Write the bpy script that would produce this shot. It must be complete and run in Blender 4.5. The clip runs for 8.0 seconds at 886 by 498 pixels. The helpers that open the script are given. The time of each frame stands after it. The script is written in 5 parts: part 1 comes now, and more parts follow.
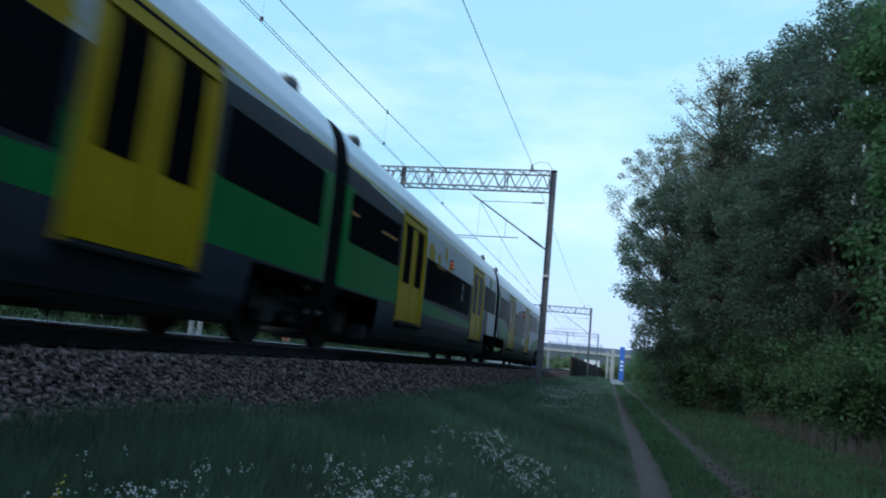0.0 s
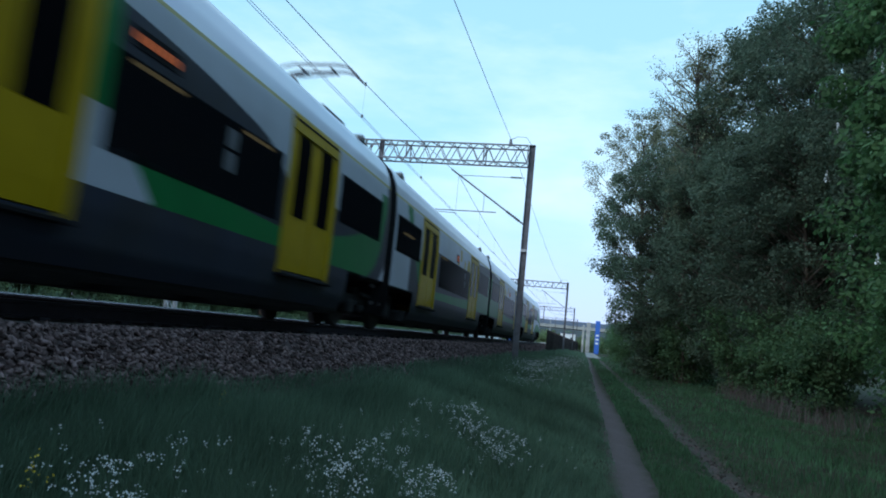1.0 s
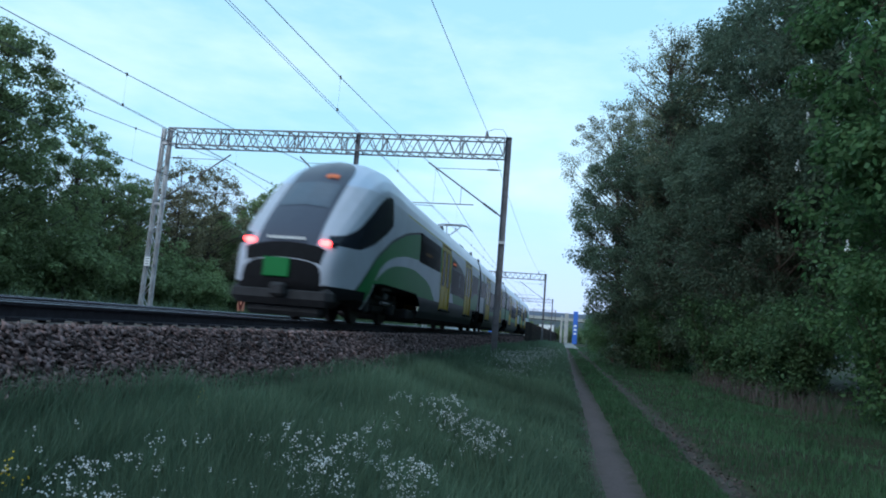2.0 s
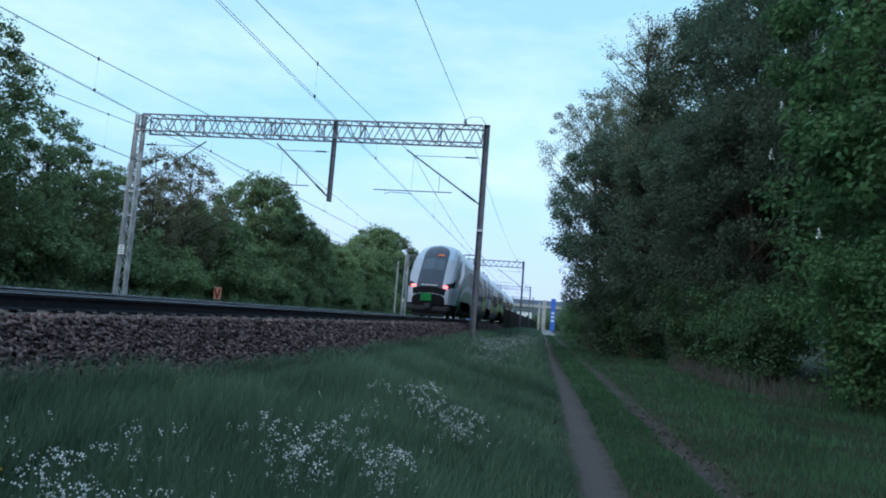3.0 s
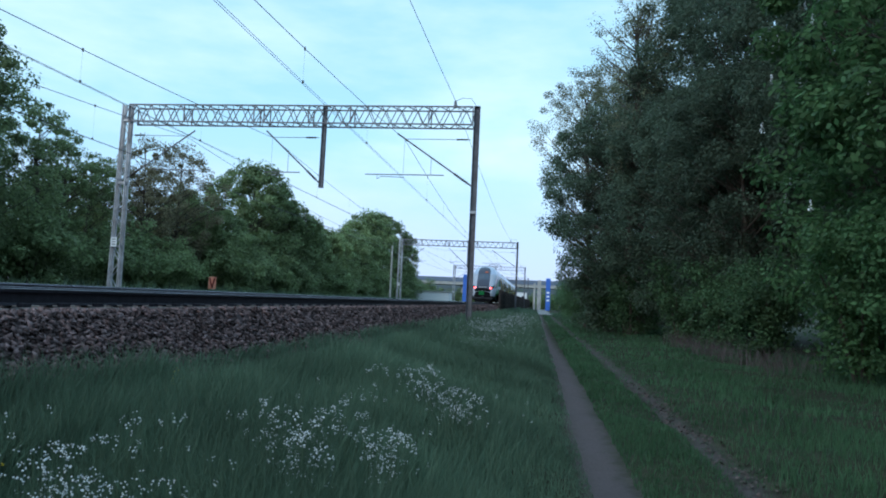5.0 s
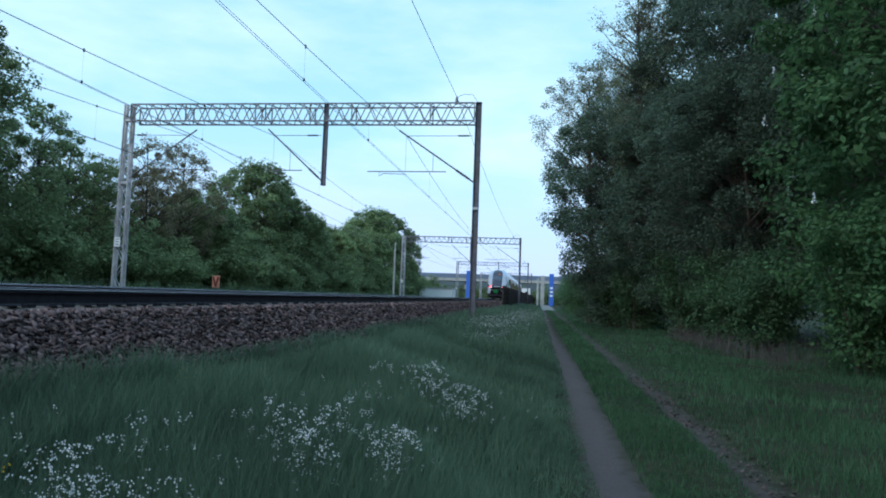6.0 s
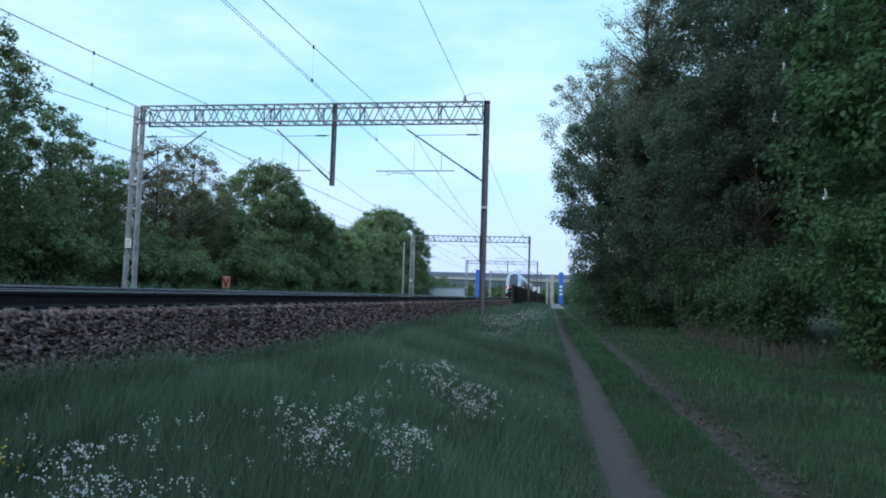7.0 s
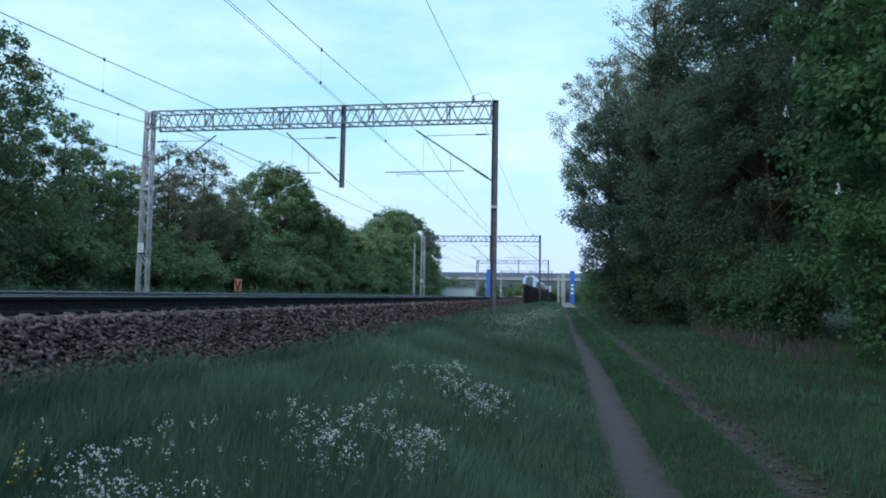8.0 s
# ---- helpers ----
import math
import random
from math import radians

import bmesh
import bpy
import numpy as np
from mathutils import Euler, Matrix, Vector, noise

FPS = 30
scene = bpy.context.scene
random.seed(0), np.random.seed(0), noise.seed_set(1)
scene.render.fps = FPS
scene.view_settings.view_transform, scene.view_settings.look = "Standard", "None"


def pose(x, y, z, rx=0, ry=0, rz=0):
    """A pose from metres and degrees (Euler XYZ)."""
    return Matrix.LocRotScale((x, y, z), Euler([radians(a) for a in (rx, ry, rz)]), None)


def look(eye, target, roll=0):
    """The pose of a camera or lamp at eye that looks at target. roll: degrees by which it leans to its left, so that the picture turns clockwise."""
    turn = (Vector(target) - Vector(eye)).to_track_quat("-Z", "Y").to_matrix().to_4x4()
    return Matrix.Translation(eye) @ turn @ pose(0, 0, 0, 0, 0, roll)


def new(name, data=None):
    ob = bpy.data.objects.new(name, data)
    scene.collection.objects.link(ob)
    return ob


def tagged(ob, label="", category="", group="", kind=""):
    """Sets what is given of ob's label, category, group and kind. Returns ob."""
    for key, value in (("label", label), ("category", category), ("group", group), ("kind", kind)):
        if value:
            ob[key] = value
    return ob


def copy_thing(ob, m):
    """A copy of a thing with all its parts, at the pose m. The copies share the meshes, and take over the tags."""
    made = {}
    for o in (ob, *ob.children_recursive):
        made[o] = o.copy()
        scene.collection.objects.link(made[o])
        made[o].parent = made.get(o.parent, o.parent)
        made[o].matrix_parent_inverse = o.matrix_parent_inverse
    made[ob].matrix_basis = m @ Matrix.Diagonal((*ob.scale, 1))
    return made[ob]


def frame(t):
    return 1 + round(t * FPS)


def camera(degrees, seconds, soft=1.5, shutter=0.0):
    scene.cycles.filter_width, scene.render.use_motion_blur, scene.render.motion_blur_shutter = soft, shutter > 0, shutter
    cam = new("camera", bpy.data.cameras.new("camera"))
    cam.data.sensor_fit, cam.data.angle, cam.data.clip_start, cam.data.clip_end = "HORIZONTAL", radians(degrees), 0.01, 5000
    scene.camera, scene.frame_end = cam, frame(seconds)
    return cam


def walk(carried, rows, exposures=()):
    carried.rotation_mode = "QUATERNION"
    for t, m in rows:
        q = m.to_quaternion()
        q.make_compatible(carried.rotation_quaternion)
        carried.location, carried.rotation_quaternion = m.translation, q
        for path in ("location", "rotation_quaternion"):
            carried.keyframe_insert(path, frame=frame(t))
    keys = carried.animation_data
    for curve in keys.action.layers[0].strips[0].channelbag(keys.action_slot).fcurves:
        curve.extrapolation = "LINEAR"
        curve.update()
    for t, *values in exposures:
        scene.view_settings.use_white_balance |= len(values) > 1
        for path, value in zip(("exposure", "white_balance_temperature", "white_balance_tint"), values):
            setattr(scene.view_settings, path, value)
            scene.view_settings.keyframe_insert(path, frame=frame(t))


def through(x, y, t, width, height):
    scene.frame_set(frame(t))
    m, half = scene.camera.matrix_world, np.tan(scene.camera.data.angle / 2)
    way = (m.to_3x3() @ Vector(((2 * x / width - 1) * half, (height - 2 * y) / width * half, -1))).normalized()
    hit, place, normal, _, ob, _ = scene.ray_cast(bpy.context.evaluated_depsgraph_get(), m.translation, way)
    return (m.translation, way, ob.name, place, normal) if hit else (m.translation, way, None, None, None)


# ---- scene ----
# ---------------------------------------------------------------- camera
# Metres; y runs along the line, x = 0 is the camera's place, z = 0 is the top of the rails.
cam = camera(65.72, 8.0, soft=1.85, shutter=0.45)
EYE = (0.0, 0.0, 0.08)
VIEW = [  # seconds, yaw, pitch, roll
    (0.0, 13.48, 8.95, -5.60),
    (0.5, 11.35, 7.65, -5.41),
    (1.0, 11.62, 6.98, -5.67),
    (1.5, 10.90, 6.85, -5.15),
    (2.8, 8.39, 5.84, -4.40),
    (3.0, 8.09, 5.68, -4.36),
    (3.5, 7.69, 5.00, -3.51),
    (4.0, 7.86, 4.46, -3.21),
    (4.5, 7.57, 4.52, -2.97),
    (5.8, 8.14, 3.77, -2.09),
    (6.0, 8.02, 3.97, -2.07),
    (6.5, 8.28, 3.90, -1.77),
    (7.0, 8.80, 3.87, -1.73),
    (7.5, 9.47, 3.57, -1.71),
    (8.0, 9.72, 3.87, -1.00),
]
walk(cam, [(t, pose(*EYE, 90 + pitch, roll, yaw)) for t, yaw, pitch, roll in VIEW],
     exposures=[(0.0, 0.84), (0.5, 0.79), (1.0, 0.88), (1.5, 0.91), (3.0, 0.82), (6.0, 0.88), (8.0, 0.89)])

# ---------------------------------------------------------------- sky and sun
SUN_EL, SUN_AZ = 30.0, 215.0
world = bpy.data.worlds.new("sky")
scene.world = world
world.use_nodes = True
wn, wl = world.node_tree.nodes, world.node_tree.links
wn.clear()
w_out = wn.new("ShaderNodeOutputWorld")
w_bg = wn.new("ShaderNodeBackground")
w_sky = wn.new("ShaderNodeTexSky")
w_sky.sky_type = "NISHITA"
w_sky.sun_disc = False
w_sky.sun_elevation, w_sky.sun_rotation = radians(SUN_EL), radians(SUN_AZ)
w_sky.air_density, w_sky.dust_density, w_sky.ozone_density = 1.0, 0.1, 2.0
w_tc = wn.new("ShaderNodeTexCoord")
w_map = wn.new("ShaderNodeMapping")
w_map.inputs["Scale"].default_value = (1.0, 1.0, 3.2)
w_noise = wn.new("ShaderNodeTexNoise")
w_noise.inputs["Scale"].default_value = 2.3
w_noise.inputs["Detail"].default_value = 6.0
w_noise.inputs["Roughness"].default_value = 0.55
w_ramp = wn.new("ShaderNodeValToRGB")
w_ramp.color_ramp.elements[0].position, w_ramp.color_ramp.elements[1].position = 0.45, 0.70
w_ramp.color_ramp.elements[0].color, w_ramp.color_ramp.elements[1].color = (0, 0, 0, 1), (0.62, 0.62, 0.62, 1)
w_mix = wn.new("ShaderNodeMix")
w_mix.data_type = "RGBA"
w_mix.inputs["B"].default_value = (5.4, 6.75, 7.9, 1)
w_bg.inputs["Strength"].default_value = 0.10
wl.new(w_tc.outputs["Generated"], w_map.inputs["Vector"])
wl.new(w_map.outputs["Vector"], w_noise.inputs["Vector"])
wl.new(w_noise.outputs["Fac"], w_ramp.inputs["Fac"])
wl.new(w_ramp.outputs["Color"], w_mix.inputs["Factor"])
# a thin bright veil of high cloud over the whole sky
w_veil = wn.new("ShaderNodeMix")
w_veil.data_type = "RGBA"
w_veil.inputs["Factor"].default_value = 0.7
w_veil.inputs["B"].default_value = (2.85, 5.6, 7.6, 1)
wl.new(w_sky.outputs["Color"], w_veil.inputs["A"])
wl.new(w_veil.outputs["Result"], w_mix.inputs["A"])
# a pale lavender haze along the horizon
w_sep = wn.new("ShaderNodeSeparateXYZ")
w_low = wn.new("ShaderNodeMapRange")
w_low.interpolation_type = "SMOOTHSTEP"
w_low.inputs["From Min"].default_value, w_low.inputs["From Max"].default_value = 0.0, 0.26
w_low.inputs["To Min"].default_value, w_low.inputs["To Max"].default_value = 0.85, 0.0
w_haze = wn.new("ShaderNodeMix")
w_haze.data_type = "RGBA"
w_haze.inputs["B"].default_value = (3.5, 4.35, 6.8, 1)
wl.new(w_tc.outputs["Generated"], w_sep.inputs["Vector"])
wl.new(w_sep.outputs["Z"], w_low.inputs["Value"])
wl.new(w_low.outputs["Result"], w_haze.inputs["Factor"])
wl.new(w_mix.outputs["Result"], w_haze.inputs["A"])
wl.new(w_haze.outputs["Result"], w_bg.inputs["Color"])
wl.new(w_bg.outputs["Background"], w_out.inputs["Surface"])

sun = new("sun", bpy.data.lights.new("sun", "SUN"))
sun.data.energy, sun.data.angle, sun.data.color = 0.68, radians(40), (1.0, 0.97, 0.93)
_a, _e = radians(SUN_AZ), radians(SUN_EL)
sun.matrix_world = look((math.sin(_a) * 50 * math.cos(_e), math.cos(_a) * 50 * math.cos(_e), 50 * math.sin(_e)), (0, 0, 0))


# ---------------------------------------------------------------- materials
def material(name, colour, rough=0.7, metal=0.0, scale=6.0, vary=0.25, bump=0.0, bump_scale=30.0, per=0.0, island=0.0, spec=0.5,
             stain=None, stain_scale=0.8, stain_amount=0.5):
    """A surface with grain at two scales, stains, relief, and a change from piece to piece."""
    m = bpy.data.materials.new(name)
    m.use_nodes = True
    n, l = m.node_tree.nodes, m.node_tree.links
    b = n["Principled BSDF"]
    b.inputs["Roughness"].default_value = rough
    b.inputs["Metallic"].default_value = metal
    b.inputs["Specular IOR Level"].default_value = spec
    tc = n.new("ShaderNodeTexCoord")
    no = n.new("ShaderNodeTexNoise")
    no.inputs["Scale"].default_value = scale
    no.inputs["Detail"].default_value = 5
    l.new(tc.outputs["Object"], no.inputs["Vector"])
    mr = n.new("ShaderNodeMapRange")
    mr.inputs["From Min"].default_value, mr.inputs["From Max"].default_value = 0.3, 0.7
    mr.inputs["To Min"].default_value, mr.inputs["To Max"].default_value = 1 - vary, 1 + vary
    l.new(no.outputs["Fac"], mr.inputs["Value"])
    value = mr.outputs["Result"]
    for amount, socket in ((per, "Object Info"), (island, "Geometry")):
        if amount:
            src = n.new("ShaderNodeObjectInfo" if socket == "Object Info" else "ShaderNodeNewGeometry")
            r2 = n.new("ShaderNodeMapRange")
            r2.inputs["To Min"].default_value, r2.inputs["To Max"].default_value = 1 - amount, 1 + amount
            l.new(src.outputs["Random" if socket == "Object Info" else "Random Per Island"], r2.inputs["Value"])
            mu = n.new("ShaderNodeMath")
            mu.operation = "MULTIPLY"
            l.new(value, mu.inputs[0])
            l.new(r2.outputs["Result"], mu.inputs[1])
            value = mu.outputs["Value"]
    vm = n.new("ShaderNodeVectorMath")
    vm.operation = "SCALE"
    l.new(value, vm.inputs["Scale"])
    if stain:
        n2 = n.new("ShaderNodeTexNoise")
        n2.inputs["Scale"].default_value = stain_scale
        n2.inputs["Detail"].default_value = 4
        l.new(tc.outputs["Object"], n2.inputs["Vector"])
        r3 = n.new("ShaderNodeMapRange")
        r3.inputs["From Min"].default_value, r3.inputs["From Max"].default_value = 0.42, 0.62
        r3.inputs["To Max"].default_value = stain_amount
        l.new(n2.outputs["Fac"], r3.inputs["Value"])
        mx = n.new("ShaderNodeMix")
        mx.data_type = "RGBA"
        mx.inputs["A"].default_value, mx.inputs["B"].default_value = (*colour, 1), (*stain, 1)
        l.new(r3.outputs["Result"], mx.inputs["Factor"])
        l.new(mx.outputs["Result"], vm.inputs[0])
    else:
        vm.inputs[0].default_value = colour
    l.new(vm.outputs["Vector"], b.inputs["Base Color"])
    if bump:
        nb = n.new("ShaderNodeTexNoise")
        nb.inputs["Scale"].default_value = bump_scale
        nb.inputs["Detail"].default_value = 4
        l.new(tc.outputs["Object"], nb.inputs["Vector"])
        bu = n.new("ShaderNodeBump")
        bu.inputs["Strength"].default_value = bump
        bu.inputs["Distance"].default_value = 0.02
        l.new(nb.outputs["Fac"], bu.inputs["Height"])
        l.new(bu.outputs["Normal"], b.inputs["Normal"])
    return m


def leafy(name, colour, island=0.34, per=0.2):
    """Leaves: matt, a little light comes through them."""
    m = material(name, colour, rough=0.6, scale=0.35, vary=0.3, island=island, per=per, spec=0.12)
    n, l = m.node_tree.nodes, m.node_tree.links
    b = n["Principled BSDF"]
    t = n.new("ShaderNodeBsdfTranslucent")
    a = n.new("ShaderNodeAddShader")
    s = n.new("ShaderNodeVectorMath")
    s.operation = "SCALE"
    s.inputs["Scale"].default_value = 1.0
    l.new(b.inputs["Base Color"].links[0].from_socket, s.inputs[0])
    l.new(s.outputs["Vector"], t.inputs["Color"])
    l.new(b.outputs["BSDF"], a.inputs[0])
    l.new(t.outputs["BSDF"], a.inputs[1])
    l.new(a.outputs["Shader"], n["Material Output"].inputs["Surface"])
    return m


def glowing(name, colour, strength):
    m = bpy.data.materials.new(name)
    m.use_nodes = True
    b = m.node_tree.nodes["Principled BSDF"]
    b.inputs["Base Color"].default_value = (*colour, 1)
    b.inputs["Emission Color"].default_value = (*colour, 1)
    b.inputs["Emission Strength"].default_value = strength
    return m


def tinted_glass(name, colour, through=0.16):
    m = bpy.data.materials.new(name)
    m.use_nodes = True
    n, l = m.node_tree.nodes, m.node_tree.links
    b = n["Principled BSDF"]
    b.inputs["Base Color"].default_value = (*colour, 1)
    b.inputs["Roughness"].default_value = 0.14
    b.inputs["Specular IOR Level"].default_value = 0.03
    b.inputs["IOR"].default_value = 1.08
    tr = n.new("ShaderNodeBsdfTransparent")
    tr.inputs["Color"].default_value = (0.55, 0.6, 0.62, 1)
    mx = n.new("ShaderNodeMixShader")
    mx.inputs["Fac"].default_value = through
    l.new(b.outputs["BSDF"], mx.inputs[1])
    l.new(tr.outputs["BSDF"], mx.inputs[2])
    l.new(mx.outputs["Shader"], n["Material Output"].inputs["Surface"])
    return m


M_BALLAST = material("ballast stone", (0.138, 0.096, 0.098), 0.95, vary=0.3, scale=9, island=0.75, bump=0.5, stain=(0.145, 0.096, 0.090), stain_scale=6.0, spec=0.12)
M_BED = material("ballast bed", (0.085, 0.062, 0.064), 0.95, spec=0.05, vary=0.45, scale=14, bump=0.8, bump_scale=25)
M_RAILSIDE = material("rusty rail", (0.032, 0.028, 0.037), 0.65, spec=0.25, vary=0.3, scale=9, bump=0.2)
M_RAILTOP = material("polished steel", (0.52, 0.51, 0.59), 0.45, 0.3, vary=0.1)
M_SLEEPER = material("sleeper concrete", (0.105, 0.095, 0.092), 0.9, vary=0.25, per=0.2, bump=0.3, stain=(0.09, 0.06, 0.045), stain_scale=2)
M_GALV = material("galvanised steel", (0.46, 0.47, 0.50), 0.55, 0.45, vary=0.15, scale=4, stain=(0.20, 0.18, 0.17), stain_scale=1.2)
M_STEEL_DARK = material("painted mast steel", (0.20, 0.205, 0.235), 0.6, 0.3, vary=0.2, scale=4, stain=(0.11, 0.085, 0.075), stain_scale=1.5)
M_POST = material("dark post steel", (0.135, 0.135, 0.158), 0.65, 0.2, vary=0.2, scale=4, stain=(0.075, 0.058, 0.052), stain_scale=1.5)
M_WIRE = material("copper wire", (0.06, 0.06, 0.065), 0.6, 0.4)
M_INSUL = material("brown insulator", (0.05, 0.03, 0.025), 0.3)
M_CONCRETE = material("pale concrete", (0.42, 0.41, 0.39), 0.9, vary=0.2, bump=0.2, stain=(0.28, 0.27, 0.25))
M_PAVING = material("worn grey paving", (0.21, 0.20, 0.20), 0.9, vary=0.2, bump=0.2, stain=(0.14, 0.135, 0.125))
M_PLATE = material("white enamel", (0.78, 0.78, 0.78), 0.5, vary=0.06)
M_BARK = material("bark", (0.075, 0.060, 0.048), 0.95, vary=0.4, scale=7, bump=0.7, bump_scale=18)
M_LEAF_DARK = leafy("dark leaves", (0.047, 0.068, 0.046))
M_LEAF_MID = leafy("green leaves", (0.042, 0.078, 0.036))
M_LEAF_FRESH = leafy("fresh leaves", (0.034, 0.070, 0.028))
# trees beyond the tracks: the air's haze is mixed into both leaf colours
M_LEAF_FAR = leafy("haze-paled green leaves", (0.101, 0.134, 0.064))
M_LEAF_FAR_OLIVE = leafy("haze-paled olive leaves", (0.112, 0.100, 0.062))
M_LEAF_OLIVE = leafy("olive leaves", (0.082, 0.088, 0.054))
M_GRASS = leafy("grass blades", (0.056, 0.090, 0.060), island=0.28, per=0)
M_GRASS_FRESH = leafy("short grass", (0.031, 0.066, 0.033), island=0.4, per=0)
M_STRAW = material("dry stems", (0.082, 0.066, 0.066), 0.9, vary=0.3, island=0.5)
M_PETAL = material("white petals", (0.62, 0.66, 0.68), 0.7, vary=0.1, island=0.15)
M_YELLOWPETAL = material("yellow petals", (0.65, 0.5, 0.04), 0.7, vary=0.1)
M_WHITE = material("white train paint", spec=0.12, colour=(0.44, 0.465, 0.545), rough=0.38, vary=0.06, scale=1.2, stain=(0.37, 0.385, 0.44), stain_scale=0.7)
M_SILVER = material("silver roof paint", (0.48, 0.52, 0.65), 0.30, 0.45, vary=0.08, scale=1.2, stain=(0.42, 0.46, 0.52), stain_scale=0.6)
M_GREY = material("dark grey train paint", spec=0.12, colour=(0.032, 0.037, 0.057), rough=0.42, vary=0.12, scale=1.5, stain=(0.042, 0.040, 0.040), stain_scale=1.1)
M_GREEN = material("green train paint", spec=0.12, colour=(0.010, 0.160, 0.046), rough=0.38, vary=0.08, scale=1.5)
M_YELLOW = material("yellow train paint", spec=0.12, colour=(0.42, 0.275, 0.008), rough=0.4, vary=0.08, scale=2)
M_UNDER = material("dirty underframe", (0.019, 0.019, 0.023), 0.85, vary=0.35, scale=5, bump=0.3)
M_WHEEL = material("wheel steel", (0.045, 0.042, 0.044), 0.6, 0.4, vary=0.2)
# dark enough to serve also as painted shade in the nose recess
M_BLACK = material("black rubber and recess shade", (0.009, 0.009, 0.011), 0.8, vary=0.2, spec=0.12)
M_GLASS = tinted_glass("tinted window", (0.010, 0.011, 0.014))
M_SCREEN = material("dark windscreen", (0.018, 0.022, 0.032), 0.12, vary=0.05, spec=0.15)
M_DOORGLASS = material("dark door glass", (0.006, 0.006, 0.008), 0.16, vary=0.05, spec=0.06)
M_MASK = material("slate nose paint", (0.060, 0.066, 0.095), 0.3, vary=0.05, spec=0.3)
# paler than the dark windscreen: reflected sky is put into the base colour
M_PANE = material("windscreen glass", (0.07, 0.085, 0.12), 0.12, vary=0.05, spec=0.6)
M_CREAM = material("pale yellow stripe", (0.46, 0.41, 0.20), 0.45, vary=0.08, spec=0.12)
M_DOORGLASS.node_tree.nodes["Principled BSDF"].inputs["IOR"].default_value = 1.1
M_LITTER = material("dead leaves", (0.075, 0.052, 0.046), 0.9, vary=0.3, island=0.5)
M_FILM = material("grey window film", (0.15, 0.155, 0.175), 0.5, vary=0.15, scale=8, spec=0.1)
M_INSIDE = material("train interior", (0.20, 0.19, 0.18), 0.8, vary=0.1)
M_LAMP = glowing("ceiling lamp", (1.0, 0.72, 0.35), 3.0)
M_TAIL = glowing("red tail lamp", (1.0, 0.06, 0.06), 6.0)
M_ORANGE = glowing("orange display", (0.42, 0.10, 0.03), 0.26)
M_FENCE = material("dark brown boards", (0.040, 0.030, 0.028), 0.85, vary=0.3, per=0.25)
M_BLUE = material("blue cladding", (0.03, 0.13, 0.50), 0.5, vary=0.12)
M_ROOFDARK = material("bluish sheet steel", (0.13, 0.17, 0.24), 0.6, vary=0.15)
# bluish grey: distance haze painted into the colour of the far woods
M_HAZE = material("haze-tinted woods", (0.095, 0.125, 0.135), 1.0, vary=0.1, scale=0.02)
M_SIGN = material("faded orange sign", (0.72, 0.27, 0.18), 0.6, vary=0.15)
M_SIGNMARK = material("dark red sign paint", (0.20, 0.025, 0.02), 0.5, vary=0.1)


# ---------------------------------------------------------------- mesh helpers
def mesh_of(name, verts, faces, materials, index=None, smooth=False):
    me = bpy.data.meshes.new(name)
    verts = np.asarray(verts, dtype=np.float32).reshape(-1, 3)
    if isinstance(faces, np.ndarray):
        k = faces.shape[1]
        me.vertices.add(len(verts))
        me.vertices.foreach_set("co", verts.ravel())
        me.loops.add(faces.size)
        me.loops.foreach_set("vertex_index", faces.astype(np.int32).ravel())
        me.polygons.add(len(faces))
        me.polygons.foreach_set("loop_start", np.arange(0, faces.size, k, dtype=np.int32))
        me.update(calc_edges=True)
    else:
        me.from_pydata([tuple(v) for v in verts.tolist()], [], faces)
    for m in materials if isinstance(materials, (list, tuple)) else [materials]:
        me.materials.append(m)
    if index is not None:
        me.polygons.foreach_set("material_index", np.asarray(index, dtype=np.int32))
    if smooth:
        me.polygons.foreach_set("use_smooth", np.ones(len(me.polygons), dtype=bool))
    me.validate()
    return me


def part(name, me, parent, label=""):
    """One mesh object under a thing or under a part."""
    ob = new(name, me)
    ob.parent = parent
    if label:
        tagged(ob, label)
    return ob


def empty(name, m, label, category, group=""):
    ob = new(name)
    ob.matrix_world = m
    return tagged(ob, label, category, group)


